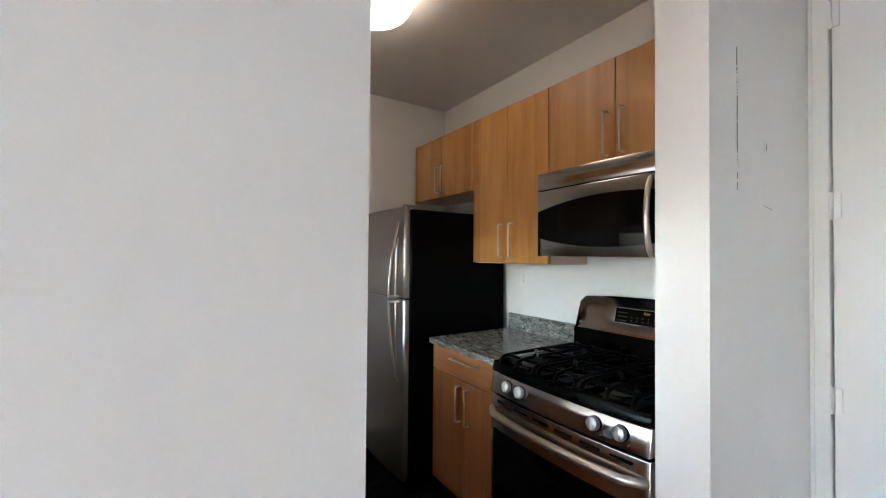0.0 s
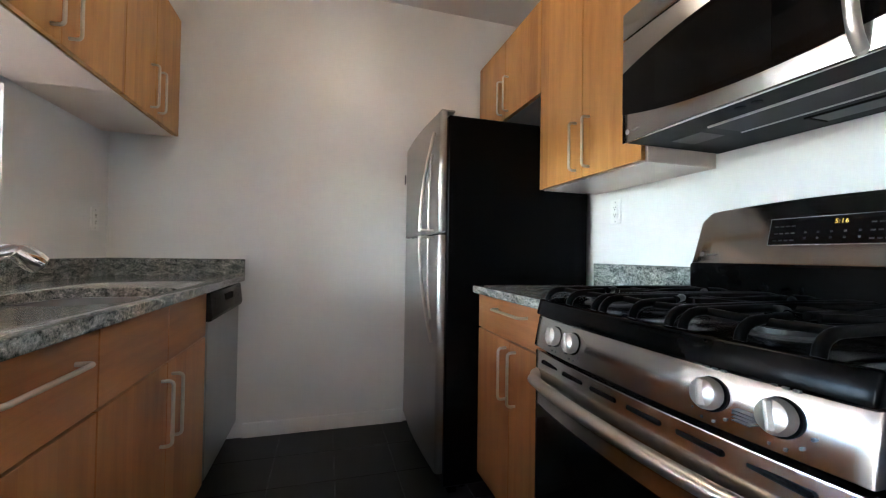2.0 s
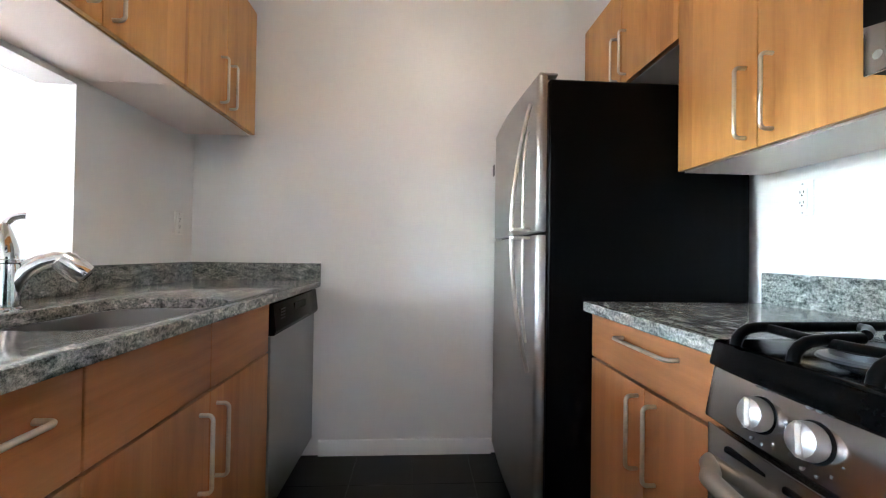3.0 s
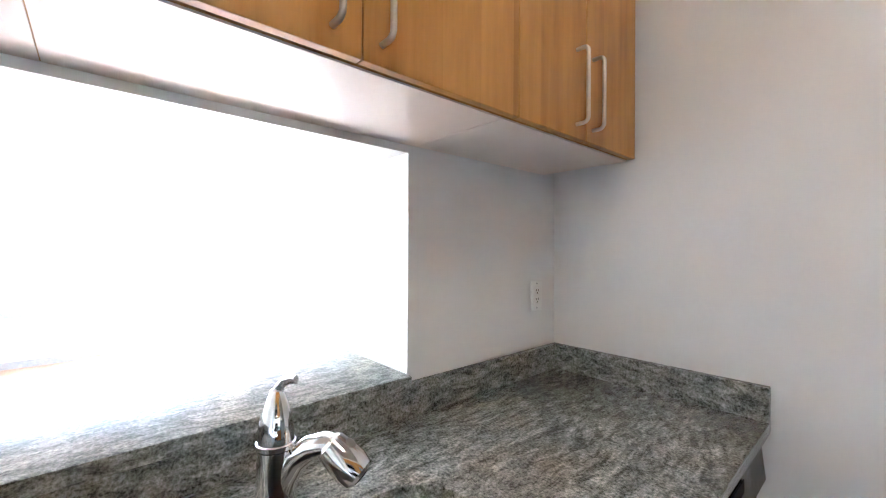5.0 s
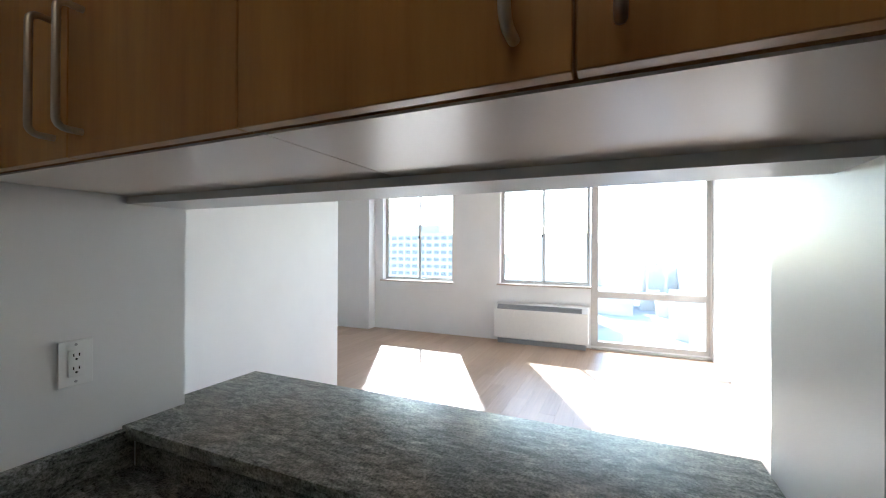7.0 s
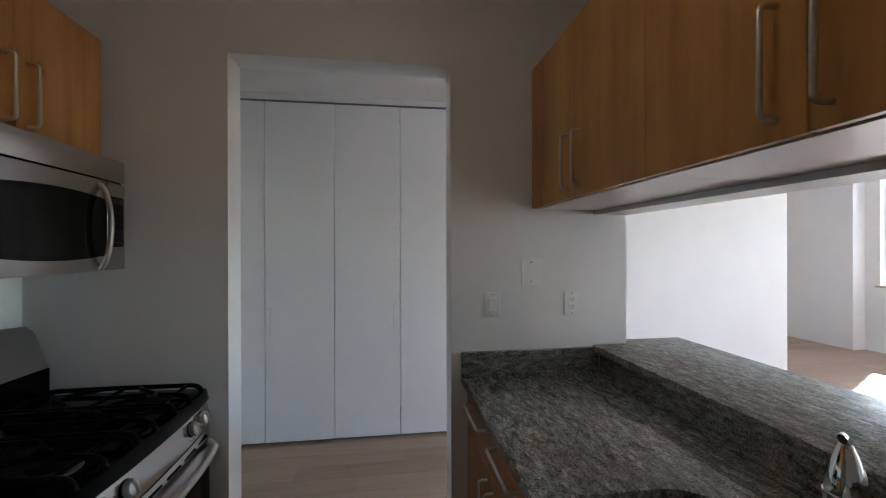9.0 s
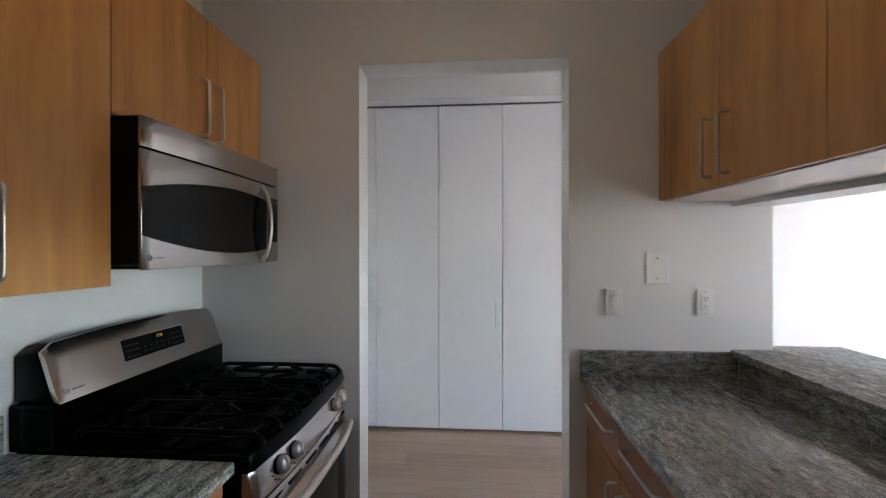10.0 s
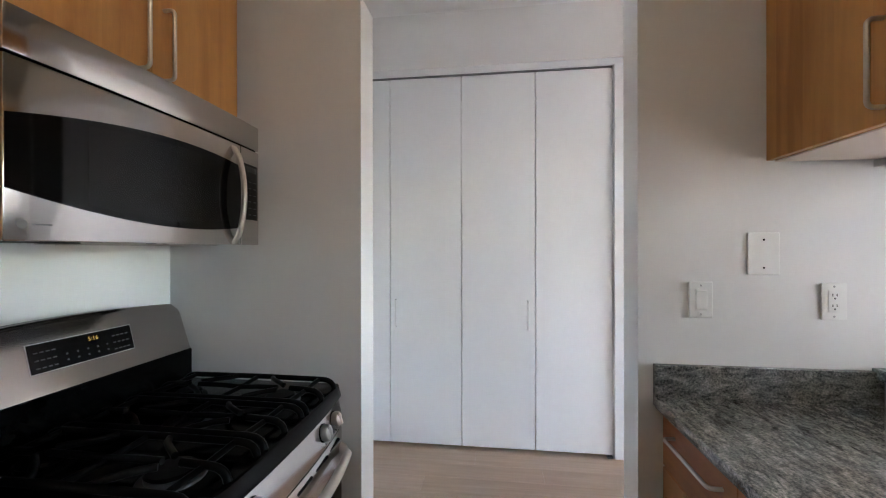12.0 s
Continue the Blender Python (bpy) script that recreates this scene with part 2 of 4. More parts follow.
# ---- mesh helpers ----
def box(bm, x0, x1, y0, y1, z0, z1):
    v = [bm.verts.new((x, y, z)) for x in (x0, x1) for y in (y0, y1) for z in (z0, z1)]
    for f in ((0, 1, 3, 2), (4, 6, 7, 5), (0, 4, 5, 1), (2, 3, 7, 6), (0, 2, 6, 4), (1, 5, 7, 3)):
        bm.faces.new([v[i] for i in f])
    return bm


def boxes(*dims, bevel=0.0, segments=1):
    bm = bmesh.new()
    for d in dims:
        one = bmesh.new()
        box(one, *d)
        if bevel:
            bmesh.ops.bevel(one, geom=one.edges[:], offset=bevel, segments=segments, affect="EDGES", profile=0.5)
        join(bm, one)
    return bm


def join(bm, other):
    me = bpy.data.meshes.new("t")
    other.to_mesh(me)
    other.free()
    bm.from_mesh(me)
    bpy.data.meshes.remove(me)
    return bm


def rings(bm, loops, cap=True, closed=False):
    """Skins a list of closed loops of equal length."""
    vs = [[bm.verts.new(p) for p in loop] for loop in loops]
    n = len(vs[0])
    pairs = list(zip(vs, vs[1:])) + ([(vs[-1], vs[0])] if closed else [])
    for a, b in pairs:
        for i in range(n):
            bm.faces.new((a[i], a[(i + 1) % n], b[(i + 1) % n], b[i]))
    if cap and not closed:
        bm.faces.new(vs[0][::-1]), bm.faces.new(vs[-1])
    return bm


def tube(bm, path, r, n=14, flat=1.0):
    """A round bar along a path; flat squeezes it across its second axis."""
    path, n = [Vector(p) for p in path], max(n, 14)
    loops, side = [], None
    for i, p in enumerate(path):
        d = (path[min(i + 1, len(path) - 1)] - path[max(i - 1, 0)]).normalized()
        if side is None:
            side = d.orthogonal().normalized()
        side = (side - d * side.dot(d)).normalized()
        up = d.cross(side)
        loops.append([p + r * (math.cos(a) * side + flat * math.sin(a) * up) for a in (2 * math.pi * k / n for k in range(n))])
    return rings(bm, loops)


def lathe(bm, centre, axis, profile, n=20):
    """Turns (radius, height) pairs about an axis through centre."""
    axis = Vector(axis).normalized()
    u = axis.orthogonal().normalized()
    w = axis.cross(u)
    c = Vector(centre)
    loops = [[c + axis * h + r * (math.cos(a) * u + math.sin(a) * w) for a in (2 * math.pi * k / n for k in range(n))] for r, h in profile]
    return rings(bm, loops)


def prism(bm, outline, lo, hi, axis):
    """Extrudes an outline along an axis. Outline pairs are the other two axes in xyz order."""
    def at(p, h):
        return {"x": (h, p[0], p[1]), "y": (p[0], h, p[1]), "z": (p[0], p[1], h)}[axis]
    return rings(bm, [[at(p, lo) for p in outline], [at(p, hi) for p in outline]])


def rounded(x0, x1, y0, y1, r, n=6):
    out = []
    for cx, cy, a0 in ((x1 - r, y1 - r, 0), (x0 + r, y1 - r, 90), (x0 + r, y0 + r, 180), (x1 - r, y0 + r, 270)):
        out += [(cx + r * math.cos(radians(a0 + 90 * k / n)), cy + r * math.sin(radians(a0 + 90 * k / n))) for k in range(n + 1)]
    return out


def bevelled(bm, offset, angle=40, segments=2):
    bmesh.ops.recalc_face_normals(bm, faces=bm.faces[:])
    sharp = [e for e in bm.edges if len(e.link_faces) == 2 and e.calc_face_angle(0) > radians(angle)]
    bmesh.ops.bevel(bm, geom=sharp, offset=offset, segments=segments, affect="EDGES", profile=0.5)
    return bm


def part(name, bm, mat, parent=None, label="", smooth=True):
    bmesh.ops.recalc_face_normals(bm, faces=bm.faces[:])
    me = bpy.data.meshes.new(name)
    bm.to_mesh(me)
    bm.free()
    me.materials.append(mat)
    if smooth:
        me.shade_smooth()
        me.set_sharp_from_angle(angle=radians(28))
    ob = new(name, me)
    if parent:
        ob.parent = parent
        if parent.type == "EMPTY":
            ob.matrix_parent_inverse = Matrix.Translation(parent.location).inverted()
    if label:
        ob["label"] = label
    return ob


def thing(name, base, label, category, group="", kind=""):
    e = new(name)
    e.location = base
    e.empty_display_size = 0.1
    return tagged(e, label, category, group, kind)


def structure(name, bm, mat, label, category):
    return tagged(part(name, bm, mat), label, category, kind="structure")


# ---- plan, metres ----
XR, YF, H, F = 2.49, 2.357, 2.73, -0.05   # kitchen: right wall, far wall, ceiling, floor
DT = -0.147                            # hall face of the door wall
DX0, DX1, DH = 0.742, 1.711, 2.345     # doorway
PT0, PT1, PZ0, PZ1 = 0.0, 1.612, 1.0, 1.663   # pass-through opening
YC = -1.460                            # closet face
XH = 2.50                              # wall with the entrance door
XW, YL, YN = -6.152, 2.543, -4.40        # window wall, living room side walls

# ---- structure ----
structure("wall_door", boxes((-0.135, DX0, DT, 0, F, H), (DX1, XR + 0.12, DT, 0, F, H), (DX0, DX1, DT, 0, DH, H)), WALL,
          "white painted kitchen wall with an open doorway", "wall")
structure("wall_right", boxes((XR, XR + 0.12, 0, YF + 0.12, F, H)), WALL, "white painted wall behind the range", "wall")
structure("wall_far", boxes((-0.42, XR, YF, YF + 0.12, F, H)), WALL, "white painted end wall with a soft sheen", "wall")
structure("wall_sink", boxes((-0.135, 0, 0, PT1, F, 0.995)), WALL, "low white wall behind the sink cabinets", "wall")
structure("wall_column", boxes((-0.42, 0.0, PT1, YF, F, H)), WALL, "white boxed wall beside the pass-through", "wall")
structure("wall_header", boxes((-0.135, 0.0, 0, PT1, 1.6835, H)), WALL, "white wall above the pass-through", "wall")
structure("trim_header", prism(bmesh.new(), [(-0.135, 0.0), (0.036, 0.0), (0.0, PT1), (-0.135, PT1)], PZ1, 1.683, "z"), WALL, "thin white edge strip over the pass-through", "trim")
structure("wall_closet", boxes((-2.722, 0.404, YC - 0.1, YC, F, H), (0.404, 2.46, YC - 0.1, YC, 2.681, H), (2.46, XH, YC - 0.1, YC, F, H)), WALL,
          "white hallway wall with a wide closet opening", "wall")
structure("wall_closet_back", boxes((0.3, 2.6, YC - 0.75, YC - 0.65, F, H), (0.3, 0.4, YC - 0.65, YC - 0.1, F, H), (2.5, 2.6, YC - 0.65, YC - 0.1, F, H)), WALL,
          "plain inner walls of the closet", "wall")
structure("wall_bedroom", boxes((-2.722, -2.622, YN, YC - 0.1, F, H)), WALL, "white wall round the corner of the hallway", "wall")
structure("wall_entrance", boxes((XH, XH + 0.12, -0.207, DT, F, H), (XH, XH + 0.12, YC - 0.1, -1.11, F, H), (XH, XH + 0.12, -1.11, -0.207, 2.46, H)), WALL,
          "white wall round the entrance door", "wall")
# Unseen slab added to stop daylight leaking through the door's hinge gap.
structure("wall_light_blocker", boxes((XH + 0.125, XH + 0.22, -1.5, 0.0, -0.2, H)), WALL, "unseen added wall blocking light behind the entrance door", "wall")
structure("wall_living_end", boxes((XW - 0.2, -0.42, YL, YL + 0.12, F, H)), WALL, "white living room side wall", "wall")
structure("wall_living_start", boxes((XW - 0.2, -2.622, YN - 0.12, YN, F, H)), WALL, "white living room side wall", "wall")
W1 = (-3.078, -1.554, 0.937, 2.637)
W2 = (-0.639, 0.874, 0.947, 2.637)
BD = (0.895, 2.523, 0.002, 2.694)
structure("wall_window", boxes(
    (XW - 0.2, XW, YN, W1[0], F, H), (XW - 0.2, XW, W1[0], W1[1], F, W1[2]), (XW - 0.2, XW, W1[0], W1[1], W1[3], H),
    (XW - 0.2, XW, W1[1], W2[0], F, H), (XW - 0.2, XW, W2[0], 0.895, F, W2[2]), (XW - 0.2, XW, W2[0], 0.885, W2[3], H),
    (XW - 0.2, XW, 0.885, BD[1], F, BD[2]), (XW - 0.2, XW, 0.885, BD[1], BD[3], H), (XW - 0.2, XW, BD[1], YL, F, H)), WALL,
    "white window wall with two windows and a glazed door", "wall")
structure("pillar", boxes((XW, XW + 0.22, YN, -3.264, F, H)), WALL, "white boxed column in the room corner", "pillar")
structure("ceiling", boxes((XW - 0.2, XH + 0.12, YN - 0.12, YL + 0.12, H, H + 0.12)), CEIL, "white painted ceiling", "ceiling")
structure("subfloor", boxes((XW - 0.2, XH + 0.12, YN - 0.12, YL + 0.12, -0.3, F - 0.012)), GROUT, "concrete floor slab under the boards", "floor")


def profile_board(bm, a, b, normal, height, depth):
    """A skirting board from a to b with a rounded top."""
    a, b, n = Vector((*a, F)), Vector((*b, F)), Vector((*normal, 0))
    prof = [(0, 0), (depth, 0), (depth, height - 0.012), (depth * 0.75, height - 0.003), (depth * 0.4, height), (0, height)]
    return rings(bm, [[p + n * d + Vector((0, 0, h)) for d, h in prof] for p in (a, b)])


structure("baseboard_kitchen", profile_board(bmesh.new(), (0.70, YF), (1.66, YF), (0, -1), 0.085, 0.014), TRIM, "white painted baseboard along the end wall", "baseboard")
structure("baseboard_hall", profile_board(bmesh.new(), (-2.7, YC), (0.316, YC), (0, 1), 0.085, 0.014), TRIM, "white painted baseboard in the hallway", "baseboard")
structure("trim_closet", boxes((0.316, 0.399, YC, YC + 0.016, F + 0.002, 2.681), bevel=0.003), TRIM, "white flat closet door casing", "trim")
structure("trim_entrance", boxes((XH - 0.012, XH, -0.207, -0.160, F + 0.002, 2.51), (XH - 0.012, XH, -1.16, -0.207, 2.465, 2.51), bevel=0.003), TRIM, "white steel entrance door casing", "trim")


# ---- cabinets ----
def bar_handle(bm, foot0, foot1, out, r=0.0055, stand=0.034):
    """A bent round bar between two feet, standing off along out."""
    a, b, o = Vector(foot0), Vector(foot1), Vector(out)
    d = (b - a).normalized()
    c = 0.014
    path = [a, a + o * (stand - c)]
    path += [a + o * (stand - c + c * math.sin(t)) + d * (c - c * math.cos(t)) for t in (0.4, 0.8, 1.2, math.pi / 2)]
    path += [b + o * (stand - c + c * math.sin(t)) - d * (c - c * math.cos(t)) for t in (math.pi / 2, 1.2, 0.8, 0.4)]
    path += [b + o * (stand - c), b]
    return tube(bm, path, r, 10)


def front(parent, x, side, y0, y1, z0, z1, handle=None, name="door", veneer=None):
    """A flat slab front on the plane x; side is the way it faces (+1 or -1)."""
    t = 0.019
    g = 0.0015
    xa, xb = sorted((x - side * t, x))
    d = part(name, boxes((xa, xb, y0 + g, y1 - g, z0 + g, z1 - g), bevel=0.0012, segments=1), veneer or MAPLE, parent)
    if handle:
        (ya, za), (yb, zb) = handle
        part("handle", bar_handle(bmesh.new(), (x, ya, za), (x, yb, zb), (side, 0, 0)), NICKEL, d, "satin nickel bar handle")
    return d


def wall_cabinet(label, side, back, face, y0, y1, z0, z1, doors, group, carcass=None, floor=None):
    """doors: list of (y0, y1, handle y); the handle stands low on the door."""
    cab = thing("wall_cabinet", ((back + face) / 2, (y0 + y1) / 2, z0), label, "cabinet", group)
    xa, xb = sorted((back, face - side * 0.026))
    e = 0.0012
    fa, fb = floor or (y0, y1)
    part("body", boxes((xa, xb, y0 + e, y1 - e, z0 + 0.004, z1)), carcass or MAPLE, cab)
    part("bottom_panel", boxes((xa, xb, fa + e, fb - e, z0, z0 + 0.0035)), MELAMINE, cab, "pale melamine underside")
    for ya, yb, hy in doors:
        zh = z0 + 0.04
        front(cab, face, side, ya, yb, z0 + 0.002, z1, ((hy, zh), (hy, zh + 0.2)))
    return cab


UL = "honey maple wall cabinet with two flat doors"
GL, GR = "wall cabinets over the sink", "wall cabinets over the range"
wall_cabinet(UL + " beside the doorway wall", 1, 0.002, 0.356, 0.016, 0.85, 1.685, 2.34, [(0.016, 0.445, 0.404), (0.445, 0.85, 0.492)], GL, None, (0.016, 0.872))
wall_cabinet(UL + " above the pass-through", 1, 0.002, 0.356, 0.85, 1.66, 1.685, 2.34, [(0.85, 1.258, 1.206), (1.258, 1.66, 1.294)], GL, None, (0.872, 1.632))
wall_cabinet(UL + " beside the end wall", 1, 0.002, 0.356, 1.66, 2.276, 1.685, 2.34, [(1.66, 1.960, 1.908), (1.960, 2.276, 1.994)], GL, None, (1.632, 2.276))
wall_cabinet("honey maple wall cabinet with two doors above the microwave", -1, XR - 0.002, 2.16, 0.06, 0.824, 1.850, 2.335, [(0.06, 0.430, 0.388), (0.430, 0.824, 0.470)], GR)
wall_cabinet("tall honey maple wall cabinet with two doors beside the microwave", -1, XR - 0.002, 2.16, 0.826, 1.485, 1.377, 2.335, [(0.826, 1.150, 1.103), (1.150, 1.485, 1.190)], GR, MELAMINE)
wall_cabinet("honey maple wall cabinet with two doors above the refrigerator", -1, XR - 0.002, 2.16, 1.487, 2.300, 1.862, 2.335, [(1.487, 1.893, 1.853), (1.893, 2.300, 1.933)], GR)


def base_cabinet(label, side, back, face, y0, y1, fronts, group):
    cab = thing("base_cabinet", ((back + face) / 2, (y0 + y1) / 2, F), label, "cabinet", group)
    xa, xb = sorted((back, face - side * 0.021))
    a, b, w = y0 + 0.0008, y1 - 0.0008, 0.018
    xi, xj = sorted((back, back + side * 0.006))
    part("body", boxes((xa, xb, a, a + w, 0.05, 0.880), (xa, xb, b - w, b, 0.05, 0.880), (xa, xb, a + w, b - w, 0.05, 0.068), (xi, xj, a + w, b - w, 0.068, 0.880)), MAPLE_LOW_SHADED, cab)
    xa, xb = sorted((back, face - side * 0.075))
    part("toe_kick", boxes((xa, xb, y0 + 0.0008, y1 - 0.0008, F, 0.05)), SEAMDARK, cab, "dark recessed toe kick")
    for name, ya, yb, za, zb, handle in fronts:
        front(cab, face, side, ya, yb, za, zb, handle, name, MAPLE_LOW_SHADED if name == "door" else MAPLE_LOW_SHADED_Y)
    return cab


BL = "base cabinets under the sink counter"
FL = 0.668
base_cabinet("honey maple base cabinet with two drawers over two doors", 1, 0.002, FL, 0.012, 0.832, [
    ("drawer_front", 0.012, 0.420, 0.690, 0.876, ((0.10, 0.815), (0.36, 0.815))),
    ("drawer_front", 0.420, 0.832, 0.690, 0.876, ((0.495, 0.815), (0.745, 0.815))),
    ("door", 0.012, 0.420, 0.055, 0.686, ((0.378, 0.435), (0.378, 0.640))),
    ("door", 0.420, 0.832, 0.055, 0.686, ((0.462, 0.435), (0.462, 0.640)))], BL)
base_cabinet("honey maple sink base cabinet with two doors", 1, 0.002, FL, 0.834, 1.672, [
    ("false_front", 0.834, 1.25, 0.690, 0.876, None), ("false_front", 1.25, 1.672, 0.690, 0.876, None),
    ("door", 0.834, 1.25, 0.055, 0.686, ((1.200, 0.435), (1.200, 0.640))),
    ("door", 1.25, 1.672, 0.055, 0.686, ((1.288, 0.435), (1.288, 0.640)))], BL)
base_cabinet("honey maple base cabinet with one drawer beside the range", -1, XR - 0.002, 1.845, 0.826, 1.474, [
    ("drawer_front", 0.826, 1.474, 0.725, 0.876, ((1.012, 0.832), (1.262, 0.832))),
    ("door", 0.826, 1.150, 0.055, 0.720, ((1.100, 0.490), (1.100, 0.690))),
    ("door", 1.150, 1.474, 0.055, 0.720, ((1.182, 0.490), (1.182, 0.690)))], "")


# ---- worktops ----
def slab_with_hole(outer, hole, z0, z1):
    bm = bmesh.new()
    edges = []
    for loop in (outer, hole):
        vs = [bm.verts.new((x, y, z1)) for x, y in loop]
        edges += [bm.edges.new((vs[i], vs[(i + 1) % len(vs)])) for i in range(len(vs))]
    bmesh.ops.triangle_fill(bm, edges=edges, use_beauty=True)
    got = bmesh.ops.extrude_face_region(bm, geom=bm.faces[:])
    bmesh.ops.translate(bm, verts=[g for g in got["geom"] if isinstance(g, bmesh.types.BMVert)], vec=(0, 0, z0 - z1))
    return bevelled(bm, 0.003, 50)


SINK = (0.262, 0.648, 0.93, 1.472, 0.11)
tagged(part("worktop", slab_with_hole([(0.022, 0.022), (0.697, 0.022), (0.697, YF - 0.022), (0.022, YF - 0.022)], rounded(*SINK), 0.881, 0.914), STONE_Y),
       "polished grey-green granite worktop with a sink cut-out", "worktop")
tagged(part("worktop", boxes((1.812, XR - 0.022, 0.826, 1.474, 0.881, 0.914), bevel=0.003), STONE_Y), "polished grey-green granite worktop beside the range", "worktop")
BSG = "granite backsplashes"
tagged(part("backsplash", boxes((0.002, 0.021, 0.022, PT1 - 0.001, 0.883, 0.996), bevel=0.002), STONE_STRIP), "granite backsplash strip below the ledge", "backsplash", BSG)
tagged(part("backsplash", boxes((0.002, 0.021, PT1 + 0.001, YF - 0.022, 0.883, 1.010), bevel=0.002), STONE_STRIP), "granite backsplash strip along the sink wall", "backsplash", BSG)
tagged(part("backsplash", boxes((0.002, 0.695, YF - 0.021, YF - 0.001, 0.883, 1.010), bevel=0.002), STONE_STRIP_X), "granite backsplash strip along the end wall", "backsplash", BSG)
tagged(part("backsplash", boxes((0.022, 0.695, 0.001, 0.021, 0.883, 1.022), bevel=0.002), STONE_STRIP_X), "granite backsplash strip along the doorway wall", "backsplash", BSG)
tagged(part("backsplash", boxes((XR - 0.021, XR - 0.001, 0.835, 1.474, 0.883, 1.022), bevel=0.002), STONE_Y), "granite backsplash strip beside the range", "backsplash", BSG)
LEDGE = bmesh.new()
prism(LEDGE, [(-0.48, -0.08), (-0.137, -0.08), (-0.137, 0.002), (0.045, 0.002), (0.026, PT1 - 0.002), (-0.48, PT1 - 0.002)], 0.998, 1.032, "z")
tagged(part("bar_ledge", bevelled(LEDGE, 0.003), STONE_LEDGE), "grey granite bar ledge in the pass-through", "ledge")

# ---- sink and faucet ----
sink = thing("sink", (0.455, 1.2, 0.68), "stainless steel undermount sink bowl in granite", "sink")
bowl = bmesh.new()
x0, x1, y0, y1, r = SINK
loops = []
for grow, z in ((0.012, 0.880), (0.0, 0.880), (-0.002, 0.872), (-0.008, 0.76), (-0.02, 0.715), (-0.05, 0.700)):
    loops.append([(x, y, z) for x, y in rounded(x0 - grow, x1 + grow, y0 - grow, y1 + grow, r)])
for grow, z in ((-0.055, 0.697), (-0.01, 0.69), (0.008, 0.76), (0.012, 0.87)):
    loops.append([(x, y, z) for x, y in rounded(x0 - grow, x1 + grow, y0 - grow, y1 + grow, r)])
vs = [[bowl.verts.new(p) for p in lp] for lp in loops[:6]]
for a, b in zip(vs, vs[1:]):
    for i in range(len(a)):
        bowl.faces.new((a[i], a[(i + 1) % len(a)], b[(i + 1) % len(a)], b[i]))
bowl.faces.new(vs[-1])
part("bowl", bowl, brushed("sink_steel", (0.20, 0.19, 0.18), 0.33, "y"), sink)
part("drain", lathe(bmesh.new(), (0.455, 1.2, 0.7005), (0, 0, 1), [(0.0, 0.0005), (0.028, 0.001), (0.034, 0.004), (0.042, 0.004), (0.045, 0.0)], 24), CHROME, sink, "chrome drain ring")
faucet = thing("faucet", (0.185, 1.19, 0.914), "chrome single-lever pull-out kitchen faucet", "faucet")
FX, FY = 0.185, 1.185
part("base", lathe(bmesh.new(), (FX, FY, 0.914), (0, 0, 1), [(0.039, 0), (0.039, 0.005), (0.035, 0.009), (0.0335, 0.05), (0.032, 0.118)], 32), CHROME, faucet)
part("collar", lathe(bmesh.new(), (FX, FY, 1.0325), (0, 0, 1), [(0.030, 0), (0.034, 0.002), (0.034, 0.010), (0.031, 0.012)], 32), CHROME, faucet)
lever = lathe(bmesh.new(), (FX, FY, 1.045), (0, 0, 1), [(0.0315, 0), (0.031, 0.02), (0.027, 0.042), (0.021, 0.062), (0.015, 0.078), (0.011, 0.088), (0.004, 0.092)], 28)
part("lever", tube(lever, [(FX - 0.002, FY, 1.115), (FX + 0.003, FY + 0.004, 1.137), (FX + 0.014, FY + 0.010, 1.151), (FX + 0.030, FY + 0.018, 1.157), (FX + 0.036, FY + 0.021, 1.156)], 0.0095, 14, 0.7), CHROME, faucet, "chrome lever with a curled tip")
SA = radians(38)
SX, SY = math.cos(SA), math.sin(SA)
arc = [(FX + d * SX, FY + d * SY, z) for d, z in ((0.010, 0.950), (0.022, 0.985), (0.042, 1.016), (0.068, 1.036), (0.095, 1.044), (0.118, 1.040))]
part("spout", tube(bmesh.new(), arc, 0.0225, 24), CHROME, faucet)
head = part("spray_head", lathe(bmesh.new(), (FX + 0.100 * SX, FY + 0.100 * SY, 1.048), (0.76 * SX, 0.76 * SY, -0.65), [(0.022, 0), (0.0275, 0.006), (0.031, 0.03), (0.0325, 0.055), (0.029, 0.074), (0.021, 0.080)], 28), CHROME, faucet, "chrome pull-out spray head")
HEAD_AXIS = Vector((0.76 * SX, 0.76 * SY, -0.65)).normalized()
TIP = Vector((FX + 0.100 * SX, FY + 0.100 * SY, 1.048)) + HEAD_AXIS * 0.080
part("nozzle", lathe(bmesh.new(), TIP, HEAD_AXIS, [(0.015, -0.002), (0.015, 0.002), (0.011, 0.003), (0.0, 0.0032)], 24), SLOT, head, "black spray nozzle")
KNEE = Vector((FX + 0.100 * SX, FY + 0.100 * SY, 1.048)) + HEAD_AXIS * 0.030 + Vector((0.65 * SX, 0.65 * SY, 0.76)) * 0.0295
part("button", lathe(bmesh.new(), KNEE, (0.65 * SX, 0.65 * SY, 0.76), [(0.010, -0.004), (0.010, 0.002), (0.007, 0.003), (0.0, 0.0031)], 20), KNOBMETAL, head, "grey spray button")

# ---- dishwasher ----
dw = thing("dishwasher", (0.36, 2.01, F), "stainless dishwasher with a black control strip, closed", "dishwasher")
part("body", boxes((0.03, 0.628, 1.675, 2.325, 0.05, 0.878)), BLACKTEX, dw)
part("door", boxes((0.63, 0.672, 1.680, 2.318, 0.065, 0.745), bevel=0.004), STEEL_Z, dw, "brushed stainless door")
dwp = bmesh.new()
